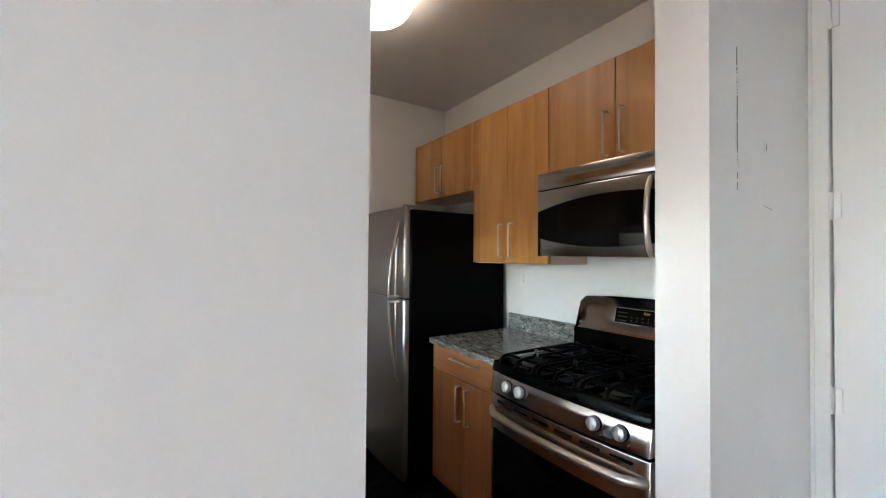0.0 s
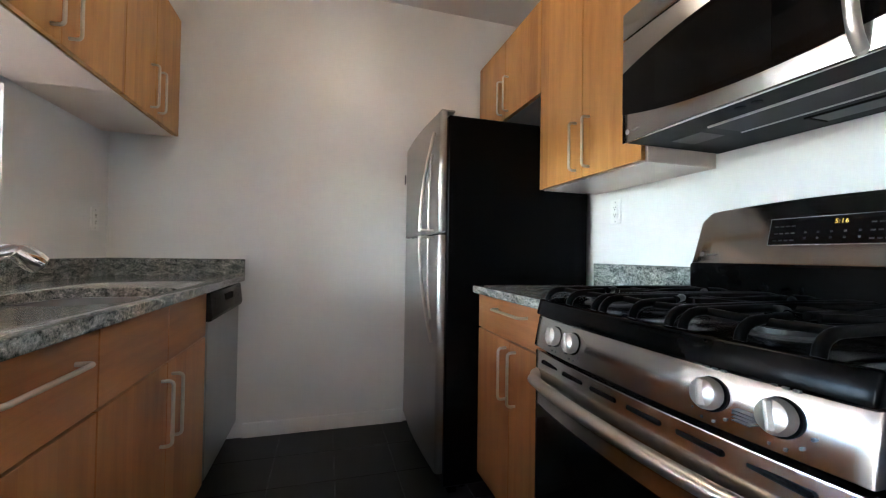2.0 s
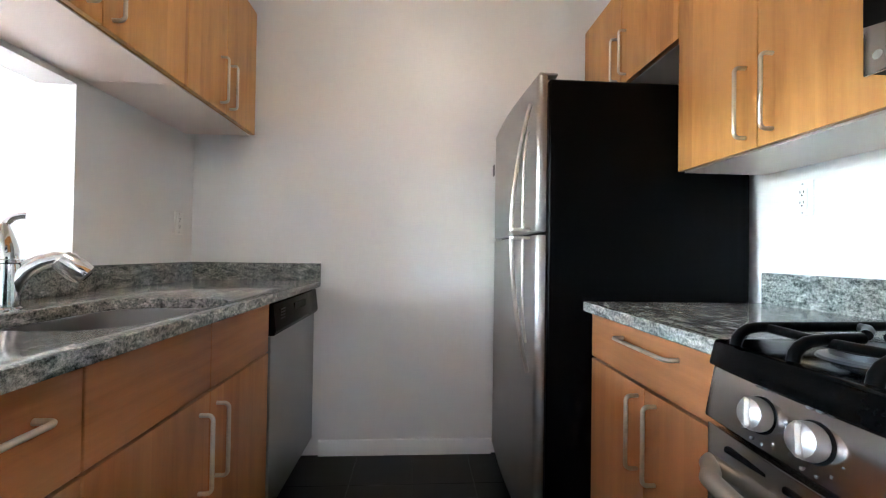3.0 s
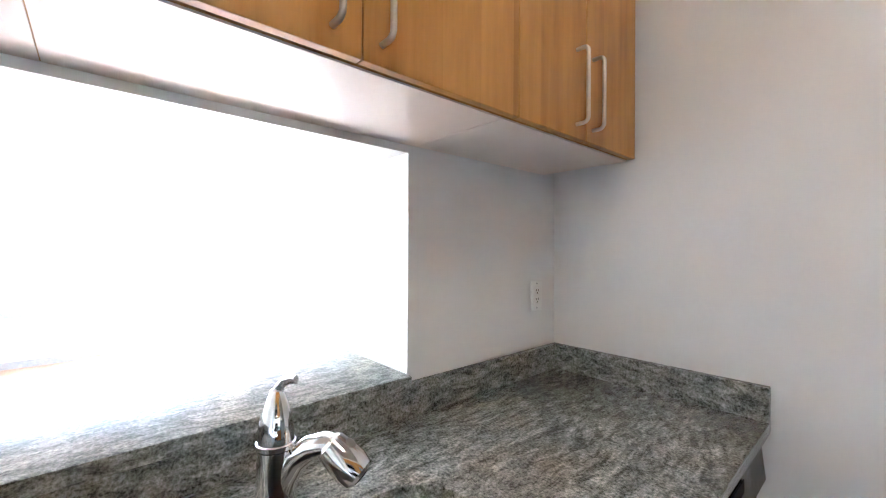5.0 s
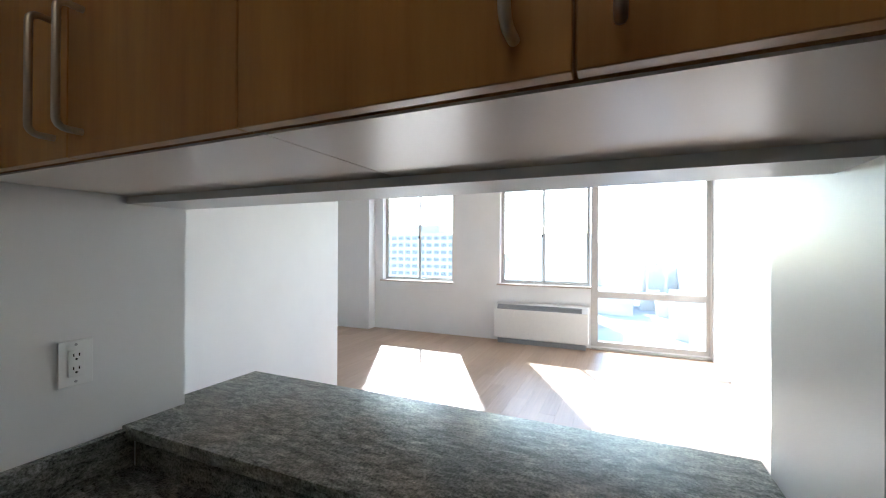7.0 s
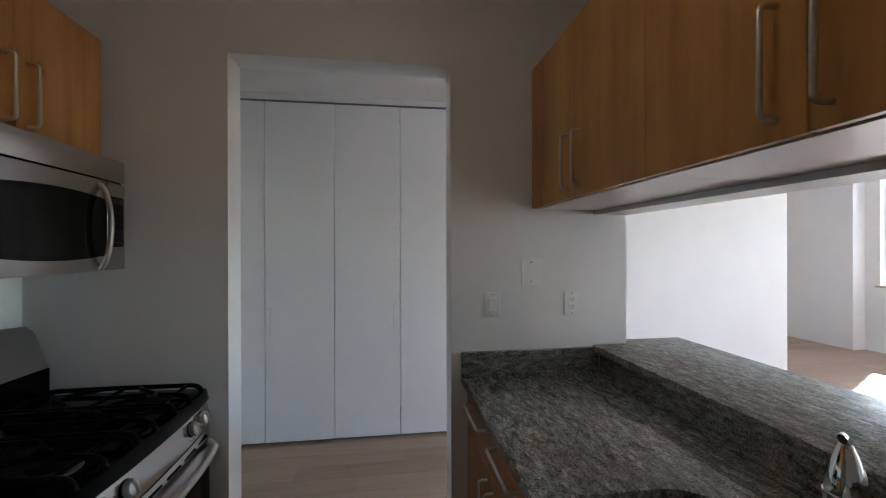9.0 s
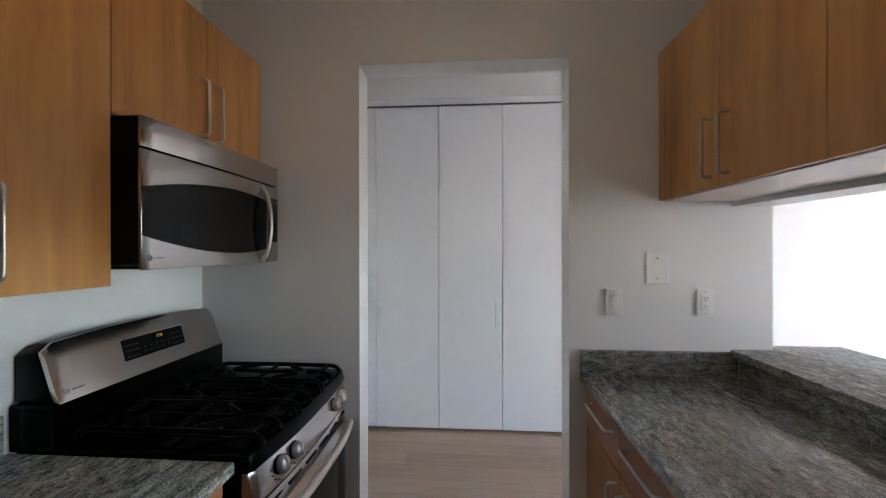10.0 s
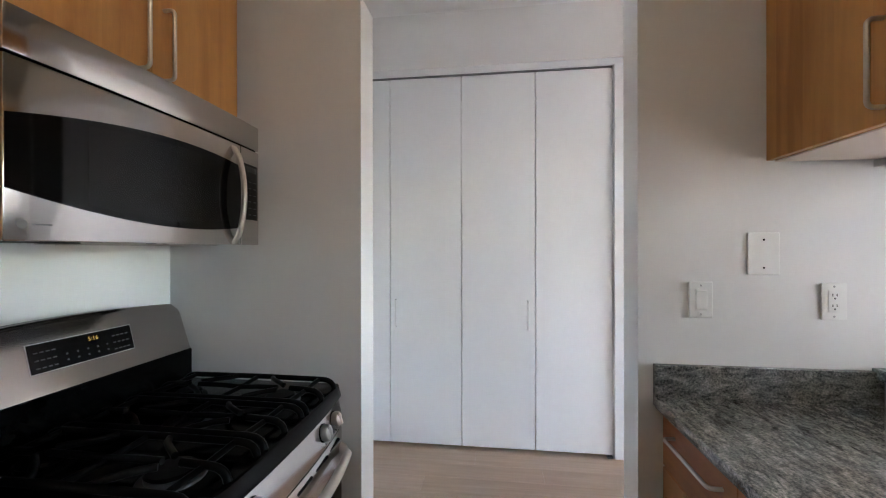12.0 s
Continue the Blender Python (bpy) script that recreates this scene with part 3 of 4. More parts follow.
prism(dwp, [(0.63, 0.747), (0.684, 0.747), (0.692, 0.765), (0.680, 0.868), (0.674, 0.876), (0.63, 0.876)], 1.680, 2.318, "y")
panel = part("control_panel", bevelled(dwp, 0.003), BLACK, dw, "glossy black control strip")
part("pocket_handle", boxes((0.684, 0.6865, 1.93, 2.10, 0.795, 0.845), bevel=0.001), SLOT, panel)
for k in range(5):
    part("vent_slot", boxes((0.6845, 0.688, 1.745, 1.80, 0.790 + 0.012 * k, 0.794 + 0.012 * k)), SLOT, panel)
part("toe_kick", boxes((0.03, 0.60, 1.675, 2.325, F, 0.05)), BLACKTEX, dw)

# ---- refrigerator ----
fridge = thing("refrigerator", (2.05, 1.9, F), "top-freezer refrigerator with stainless doors and black sides", "refrigerator")
FY0, FY1 = 1.505, 2.298
part("body", boxes((1.695, 2.455, FY0, FY1, F + 0.03, 1.708), bevel=0.006), BLACKTEX, fridge, "textured black steel cabinet")
part("grille", boxes((1.72, 1.76, FY0 + 0.01, FY1 - 0.01, F, 0.04)), BLACK, fridge)


def fridge_door(name, z0, z1):
    bm = bmesh.new()
    n, c = 14, 0.022
    turn = [radians(15 * k) for k in range(7)]
    face = [(1.652 + c - c * math.sin(a), FY0 + c - c * math.cos(a)) for a in turn]
    face += [(1.652 - 0.015 * math.sin(math.pi * k / n), FY0 + c + (FY1 - FY0 - 2 * c) * k / n) for k in range(1, n)]
    face += [(1.652 + c - c * math.sin(a), FY1 - c + c * math.cos(a)) for a in reversed(turn)]
    prism(bm, [(1.688, FY0), *face, (1.688, FY1)], z0, z1, "z")
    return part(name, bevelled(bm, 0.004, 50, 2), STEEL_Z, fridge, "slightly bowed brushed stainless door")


upper = fridge_door("freezer_door", 1.158, 1.722)
lower = fridge_door("fridge_door", 0.046, 1.146)


def bow_handle(z_end, z_mid, parent):
    """A blade that leaves the door at z_end and stands furthest out at z_mid, with an inner grip bar."""
    pts, inner = [], []
    for k in range(19):
        t = k / 18
        z = z_end + (z_mid - z_end) * t
        pts.append((1.643 - 0.066 * math.sin(math.pi / 2 * t) ** 0.9, FY0 + 0.062, z))
        if k > 3:
            inner.append((1.640 - 0.024 * math.sin(math.pi / 2 * min(1.0, (t - 0.16) * 2.2)) ** 0.7, FY0 + 0.050, z))
    bm = tube(bmesh.new(), pts, 0.0095, 16, 0.8)
    tube(bm, inner, 0.005, 14)
    s_ = 0.012 if z_end > z_mid else -0.012
    join(bm, boxes((1.575, 1.645, FY0 + 0.044, FY0 + 0.072, min(z_mid, z_mid + s_), max(z_mid, z_mid + s_)), bevel=0.003))
    return part("handle", bm, NICKEL, parent, "curved stainless bar handle")


bow_handle(1.635, 1.162, upper)
bow_handle(0.64, 1.142, lower)
part("badge", boxes((1.634, 1.640, FY1 - 0.06, FY1 - 0.035, 1.50, 1.56), bevel=0.002), GREYMARK, upper)
part("hinge_cover", boxes((1.66, 1.73, FY0 + 0.01, FY0 + 0.05, 1.7225, 1.735), bevel=0.004), STEEL_Z, fridge, "small top hinge cover")
for y in (FY0 + 0.06, FY1 - 0.06):
    part("foot", lathe(bmesh.new(), (1.80, y, F), (0, 0, 1), [(0.02, 0), (0.02, 0.03)], 12), BLACK, fridge)
    part("foot", lathe(bmesh.new(), (2.35, y, F), (0, 0, 1), [(0.02, 0), (0.02, 0.03)], 12), BLACK, fridge)

# ---- gas range ----
RY0, RY1 = 0.045, 0.818
RC = (RY0 + RY1) / 2
gas = thing("gas_range", (2.1, RC, F), "stainless gas range with black cooktop and cast-iron grates", "range")


def bow(y, depth=0.024):
    u = (y - RC) / ((RY1 - RY0) / 2)
    return depth * (1 - min(1.0, abs(u)) ** 2.4)


def bowed(xb, x_front, z0, z1, depth=0.024, n=20, lean=0.0, y0=RY0, y1=RY1):
    """A block with a bowed front; lean moves the top of the front backwards."""
    bm = bmesh.new()
    ys = [y0 + (y1 - y0) * k / n for k in range(n + 1)]
    low = [(xb, y0), *[(x_front - bow(y, depth), y) for y in ys], (xb, y1)]
    top = [(xb, y0), *[(x_front + lean - bow(y, depth), y) for y in ys], (xb, y1)]
    return rings(bm, [[(x, y, z0) for x, y in low], [(x, y, z1) for x, y in top]])


part("body", boxes((1.80, 2.465, RY0 + 0.002, RY1 - 0.002, F + 0.02, 0.905)), BLACK, gas)
for y in (RY0 + 0.05, RY1 - 0.05):
    for x in (1.84, 2.42):
        part("foot", lathe(bmesh.new(), (x, y, F), (0, 0, 1), [(0.018, 0), (0.018, 0.02)], 12), BLACK, gas)
part("control_panel", bevelled(bowed(1.80, 1.762, 0.787, 0.878, lean=0.018), 0.004), STEEL_Y, gas, "bowed brushed stainless control panel")
part("cooktop", bevelled(bowed(2.40, 1.768, 0.879, 0.925, lean=0.012), 0.006, 40, 3), BLACK, gas, "glossy black enamel cooktop")
oven = part("oven_door", bevelled(bowed(1.80, 1.768, 0.165, 0.776), 0.005), STEEL_Y, gas, "stainless oven door, closed")
win = bmesh.new()
ys = [RY0 + 0.022 + (RY1 - RY0 - 0.044) * k / 16 for k in range(17)]
rings(win, [[(1.768 - bow(y) - 0.003, y, 0.22), (1.768 - bow(y) + 0.02, y, 0.22), (1.768 - bow(y) + 0.02, y, 0.618), (1.768 - bow(y) - 0.003, y, 0.618)] for y in ys])
part("oven_window", win, BLACKGLASS, oven, "black glass oven window")
hp = [(1.770, RY0 + 0.012, 0.706), (1.756, RY0 + 0.022, 0.706), (1.742, RY0 + 0.045, 0.706)]
for k in range(25):
    y = RY0 + 0.065 + (RY1 - RY0 - 0.13) * k / 24
    hp.append((1.738 - bow(y, 0.040), y, 0.706))
hp += [(1.742, RY1 - 0.045, 0.706), (1.756, RY1 - 0.022, 0.706), (1.770, RY1 - 0.012, 0.706)]
part("oven_handle", tube(bmesh.new(), hp, 0.0155, 18), NICKEL, oven, "long bowed stainless handle")
for k in range(6):
    ya = RY0 + 0.055 + 0.115 * k
    xs = 1.768 - bow(ya + 0.045)
    part("vent_slot", boxes((xs - 0.004, xs + 0.012, ya, ya + 0.085, 0.746, 0.757), bevel=0.003), SLOT, oven)
part("drawer", bevelled(bowed(1.80, 1.768, 0.005, 0.158), 0.005), STEEL_Y, gas, "stainless bottom drawer")
for ky in (0.141, 0.238, 0.604, 0.690):
    kx, kz = 1.760 - bow(ky) + 0.0110, 0.836
    ax = Vector((-1, 0, 0.20)).normalized()
    knob = part("knob", lathe(bmesh.new(), (kx, ky, kz), ax, [(0.0235, -0.004), (0.0235, 0.004), (0.0250, 0.006), (0.0245, 0.015), (0.0215, 0.021), (0.014, 0.0245), (0.0, 0.0255)], 32), KNOBMETAL, gas, "round satin metal knob")
    part("bezel", lathe(bmesh.new(), (kx, ky, kz), ax, [(0.0275, -0.004), (0.0275, 0.0015), (0.024, 0.002)], 32), SLOT, knob)
    grip = boxes((-0.0060, 0.0060, -0.0225, 0.0225, -0.006, 0.008), bevel=0.004)
    bmesh.ops.transform(grip, matrix=Matrix.Translation(Vector((kx, ky, kz)) + ax * 0.0215) @ ax.to_track_quat("Z", "Y").to_matrix().to_4x4() @ Matrix.Rotation(0.25, 4, "Z"), verts=grip.verts[:])
    part("grip", grip, KNOBMETAL, knob)
    for a in range(7):
        t = radians(200 + 28 * a)
        my, mz = ky + 0.041 * math.cos(t), kz + 0.040 * math.sin(t)
        mx = kx + 0.20 * (mz - kz)
        part("mark", boxes((mx - 0.0008, mx + 0.004, my - 0.0016, my + 0.0016, mz - 0.002, mz + 0.002)), GREYMARK, knob)
    for a in range(3):
        my, mz = ky - 0.018 + 0.014 * a, kz + 0.038
        part("mark", boxes((kx + 0.0076 - 0.0008, kx + 0.012, my, my + 0.008, mz, mz + 0.003)), GREYMARK, knob)
for a in range(4):
    part("print_line", boxes((1.7445 - 0.004, 1.755, 0.170 - 0.002 * a, 0.196, 0.812 + 0.005 * a, 0.8135 + 0.005 * a)), GREYMARK, gas)

# burners and grates
for bx, by, br in ((1.90, 0.225, 0.045), (1.90, 0.655, 0.05), (2.22, 0.225, 0.038), (2.22, 0.655, 0.045), (2.06, RC, 0.05)):
    burner = part("burner", lathe(bmesh.new(), (bx, by, 0.9255), (0, 0, 1), [(br + 0.016, 0), (br + 0.014, 0.004), (br, 0.006), (br, 0.014)], 24), IRON if bx > 2.1 else spotted("burner_metal", (0.10, 0.10, 0.10), 0.4, 0.8), gas, "dull dark burner base")
    part("burner_cap", lathe(bmesh.new(), (bx, by, 0.9395), (0, 0, 1), [(br - 0.002, 0), (br, 0.003), (br - 0.004, 0.008), (0.0, 0.009)], 24), IRON, burner)


def grate(ya, yb):
    """Cast bars front to back that curl down to the deck at both ends, tied by cross bars, with curved fingers over the burners."""
    bm = bmesh.new()
    z, r, deck = 0.957, 0.0088, 0.9260
    xa, xb = 1.772, 2.335
    ym, xm = (ya + yb) / 2, (xa + xb) / 2

    def curl(x, y, sx):
        return [(x + sx * d, y, h) for d, h in ((0.0, deck), (0.003, deck + 0.012), (0.010, z - 0.010), (0.022, z - 0.003), (0.040, z))]

    def arch(y):
        tube(bm, curl(xa, y, 1) + [(xm, y, z + 0.002)] + curl(xb, y, -1)[::-1], r, 14)
    arch(ya + 0.010)
    arch(yb - 0.010)
    for x in (xa + 0.055, xm, xb - 0.045):
        tube(bm, [(x, ya + 0.010, z - 0.001), (x, ym, z - 0.004), (x, yb - 0.010, z - 0.001)], r * 0.85, 14)
    for bx, sx, xe in ((1.90, 1, xa), (2.22, -1, xb)):
        tube(bm, curl(xe, ym, sx) + [(bx - sx * 0.022, ym, z + 0.003)], r, 14)
        tube(bm, [(xm, ym, z), (xm - sx * 0.07, ym, z + 0.003), (bx + sx * 0.022, ym, z + 0.003)], r * 0.9, 14)
        for sy, ye in ((-1, ya + 0.010), (1, yb - 0.010)):
            tube(bm, [(bx + sx * 0.095, ye, z), (bx + sx * 0.080, ym + 0.75 * (ye - ym), z + 0.002), (bx + sx * 0.045, ym + 0.45 * (ye - ym), z + 0.004), (bx + sx * 0.012, ym + sy * 0.022, z + 0.003)], r * 0.9, 14)
    return part("grate", bm, IRON, gas, "black cast-iron pan grate")


grate(RY0 + 0.05, RY0 + 0.275)
grate(RY0 + 0.285, RY1 - 0.285)
grate(RY1 - 0.275, RY1 - 0.05)

# backguard with an arched top
bg = bmesh.new()
loops, house = [], []
for k in range(25):
    y = RY0 + 0.02 + (RY1 - RY0 - 0.04) * k / 24
    u = (y - RC) / ((RY1 - RY0 - 0.04) / 2)
    top = 1.205 + 0.018 * (1 - u * u) - 0.02 * max(0.0, abs(u) - 0.93) / 0.07
    loops.append([(2.366, y, 1.04), (2.345, y, 1.04), (2.352, y, 1.052), (2.392, y, top - 0.012), (2.402, y, top), (2.414, y, top)])
    house.append([(XR - 0.002, y, 1.041), (2.3675, y, 1.041), (2.4155, y, top - 0.002), (2.440, y, top - 0.003), (XR - 0.002, y, top - 0.012)])
rings(bg, loops)
part("backguard_housing", bevelled(rings(bmesh.new(), house), 0.004), BLACK, gas, "glossy black housing behind the back panel")
backguard = part("backguard", bevelled(bg, 0.003), STEEL_Y, gas, "arched stainless back panel")
part("backguard_base", boxes((2.352, XR - 0.002, RY0 + 0.004, RY1 - 0.004, 0.905, 1.0395), bevel=0.006), BLACK, gas)


def guard_top(y):
    u = (y - RC) / ((RY1 - RY0 - 0.04) / 2)
    return 1.205 + 0.018 * (1 - u * u)


def guard_point(y, h, lift):
    """A point h up the sloping face at y, standing off by lift."""
    a, b = Vector((2.352, y, 1.052)), Vector((2.392, y, guard_top(y) - 0.012))
    d = (b - a).normalized()
    return a + d * h + Vector((-d.z, 0, d.x)) * lift


def on_guard(y0, y1, h0, h1, lift, n=6):
    ys_ = [y0 + (y1 - y0) * k / n for k in range(n + 1)]
    return rings(bmesh.new(), [[guard_point(y, h0, -0.001), guard_point(y, h0, lift), guard_point(y, h1, lift), guard_point(y, h1, -0.001)] for y in ys_])


part("screw", lathe(bmesh.new(), (2.43, RY0 + 0.02, 1.10), (0, -1, 0), [(0.006, 0), (0.005, 0.004), (0.0, 0.005)], 14), CHROME, backguard)
display = part("display", on_guard(0.285, 0.568, 0.044, 0.118, 0.002), BLACKGLASS, backguard, "black glass display with keys")
part("display_frame", on_guard(0.2825, 0.5705, 0.042, 0.120, 0.0008), LIGHTMARK, backguard)
for r_ in range(3):
    for c_ in range(4):
        for ya in (0.298, 0.505):
            part("key_mark", on_guard(ya + 0.014 * c_, ya + 0.014 * c_ + 0.009, 0.054 + 0.020 * r_, 0.0575 + 0.020 * r_, 0.0026), KEYMARK, display)
for c_ in range(10):
    part("key_mark", on_guard(0.365 + 0.028 * (c_ % 5), 0.370 + 0.028 * (c_ % 5), 0.058 + 0.016 * (c_ // 5), 0.063 + 0.016 * (c_ // 5), 0.0026), KEYMARK, display)


def text_mesh(body, size, mat, place, parent=None, name="lettering", label=""):
    cu = bpy.data.curves.new(name, "FONT")
    cu.body, cu.size, cu.extrude, cu.resolution_u = body, size, 0.0002, 2
    cu.align_x, cu.align_y = "CENTER", "CENTER"
    tmp = bpy.data.objects.new("t", cu)
    me = bpy.data.meshes.new_from_object(tmp)
    bpy.data.objects.remove(tmp)
    me.transform(place)
    bm = bmesh.new()
    bm.from_mesh(me)
    bpy.data.meshes.remove(me)
    return part(name, bm, mat, parent, label)


spot = guard_point(0.405, 0.102, 0.0032)
slope = math.degrees(math.atan2(guard_top(0.385) - 0.012 - 1.052, 0.040))
text_mesh("5:16", 0.017, DIGIT, pose(*spot, slope, 0, -90), display, "clock_digits", "amber clock digits 5:16")
part("logo", on_guard(0.760, 0.776, 0.010, 0.024, 0.0012), GREYMARK, backguard)
part("logo", on_guard(0.715, 0.752, 0.014, 0.019, 0.0012), GREYMARK, backguard)

# ---- microwave ----
MX, MY0, MY1, MZ0, MZ1 = 2.078, 0.060, 0.822, 1.423, 1.848
mw = thing("microwave", (2.28, (MY0 + MY1) / 2, MZ0), "over-range stainless microwave with black lens-shaped window", "microwave")
part("body", boxes((MX + 0.0095, XR - 0.002, MY0 + 0.003, MY1 - 0.003, MZ0 + 0.012, MZ1 - 0.001), bevel=0.003), BLACKTEX, mw, "black painted housing")


def mfront(y):
    u = (y - (MY0 + MY1) / 2) / ((MY1 - MY0) / 2)
    return MX - 0.012 * (1 - u * u)


def mslab(y0, y1, z0, z1, back=0.009, lift=0.0, n=16):
    loops = []
    for k in range(n + 1):
        y = y0 + (y1 - y0) * k / n
        x = mfront(y) - lift
        loops.append([(MX + back, y, z0), (x, y, z0), (x, y, z1), (MX + back, y, z1)])
    return bevelled(rings(bmesh.new(), loops), 0.003, 50)


part("vent_panel", mslab(MY0, MY1, 1.762, MZ1), STEEL_Y, mw, "brushed stainless vent panel")
mdoor = part("door", mslab(0.172, MY1, MZ0, 1.757), STEEL_Y, mw, "stainless door, closed")
side = part("control_side", mslab(MY0, 0.169, MZ0, 1.757), STEEL_Y, mw, "stainless control column")


def lens(y0, y1, lift, squeeze=1.0):
    bm, n = bmesh.new(), 20
    loops = []
    for k in range(n + 1):
        y = y0 + (y1 - y0) * k / n
        u = (y - 0.40) / 0.42
        s = 1 - u * u
        zt, zb = 1.652 + 0.050 * s, 1.518 - 0.053 * s
        zm = (zt + zb) / 2
        zt, zb = zm + (zt - zm) * squeeze, zm + (zb - zm) * squeeze
        x = mfront(y)
        loops.append([(x + 0.004, y, zb), (x - lift, y, zb), (x - lift, y, zt), (x + 0.004, y, zt)])
    return rings(bm, loops)


MESHGLASS = material("window_mesh", (0.005, 0.005, 0.005), 0.12)
MESHGLASS.node_tree.nodes["Principled BSDF"].inputs["Specular IOR Level"].default_value = 0.17
glass = part("window", lens(0.174, MY1 - 0.002, 0.0012), BLACKGLASS, mdoor, "black lens-shaped glass window")
part("window_mesh", lens(0.36, 0.68, 0.0018, 0.86), MESHGLASS, glass)
part("control_panel", mslab(MY0 + 0.008, 0.166, 1.510, 1.705, 0.004, 0.0012, 6), BLACKGLASS, side, "black glass keypad")
part("status_window", mslab(MY0 + 0.016, 0.158, 1.675, 1.697, 0.003, 0.0018, 4), material("status_window", (0.02, 0.02, 0.02), 0.1), side)
for r_ in range(6):
    for c_ in range(3):
        ya = MY0 + 0.018 + 0.031 * c_
        part("key_mark", mslab(ya, ya + 0.021, 1.525 + 0.023 * r_, 1.531 + 0.023 * r_, 0.003, 0.0017, 1), KEYMARK, side)
HY = 0.212
hpath = [(mfront(HY) + 0.002, HY, 1.738)] + [(mfront(HY) - 0.036 * math.sin(math.pi * k / 14) ** 0.6 - 0.003, HY, 1.738 - 0.308 * k / 14) for k in range(15)] + [(mfront(HY) + 0.002, HY, 1.430)]
part("handle", tube(bmesh.new(), hpath, 0.0112, 14, 0.8), NICKEL, mdoor, "curved stainless pull handle")
part("logo", lathe(bmesh.new(), (mfront(0.795) + 0.001, 0.795, 1.455), (-1, 0, 0), [(0.0085, 0), (0.0085, 0.002), (0.0, 0.0022)], 20), GREYMARK, mdoor)
part("logo", mslab(0.745, 0.780, 1.453, 1.457, 0.003, 0.001, 2), GREYMARK, mdoor)
UNDER = spotted("underside_grey", (0.010, 0.011, 0.012), 0.6)
UNDER.node_tree.nodes["Principled BSDF"].inputs["Specular IOR Level"].default_value = 0.15
under = part("underside", boxes((MX + 0.01, XR - 0.01, MY0 + 0.01, MY1 - 0.01, MZ0 + 0.002, MZ0 + 0.011)), UNDER, mw, "dark grey underside panel")
FILTER = spotted("filter_mesh", (0.007, 0.007, 0.006), 0.6, 0.2, 0.7, 300)
filt = part("grease_filter", boxes((MX + 0.105, MX + 0.225, 0.15, 0.60, MZ0 - 0.001, MZ0 + 0.003), bevel=0.001), FILTER, under, "dark metal mesh grease filter")
part("filter_rim", boxes((MX + 0.226, MX + 0.231, 0.148, 0.602, MZ0 - 0.003, MZ0 + 0.003), (MX + 0.099, MX + 0.104, 0.148, 0.602, MZ0 - 0.003, MZ0 + 0.003)), KNOBMETAL, filt)
cover = part("cooktop_light", boxes((MX + 0.275, MX + 0.345, 0.20, 0.46, MZ0 - 0.001, MZ0 + 0.003), bevel=0.001), spotted("light_cover", (0.014, 0.015, 0.017), 0.4), under)
part("cover_frame", boxes((MX + 0.268, MX + 0.272, 0.19, 0.47, MZ0 - 0.003, MZ0 + 0.003), (MX + 0.272, MX + 0.345, 0.462, 0.466, MZ0 - 0.003, MZ0 + 0.003)), SLOT, cover)
part("access_plate", boxes((MX + 0.120, MX + 0.215, 0.64, 0.745, MZ0 - 0.0005, MZ0 + 0.003), bevel=0.001), spotted("access_plate", (0.012, 0.013, 0.015), 0.5), under)
for ya in (0.43, 0.47):
    part("vent_hole", lathe(bmesh.new(), (MX + 0.045, ya, MZ0 + 0.003), (0, 0, -1), [(0.012, 0), (0.012, 0.004), (0.0, 0.0045)], 16), SLOT, under)

# ---- ceiling lamp ----
lamp = thing("ceiling_lamp", (1.28, 1.16, H), "round white glass flush ceiling lamp, lit", "lamp")
part("mount", lathe(bmesh.new(), (1.28, 1.16, H), (0, 0, -1), [(0.17, 0), (0.17, 0.02), (0.155, 0.025)], 40), TRIM, lamp)
part("shade", lathe(bmesh.new(), (1.28, 1.16, H), (0, 0, -1), [(0.19, 0.012), (0.203, 0.04), (0.200, 0.07), (0.178, 0.105), (0.13, 0.128), (0.065, 0.139), (0.0, 0.141)], 40), LAMPGLASS, lamp, "glowing opal glass bowl")


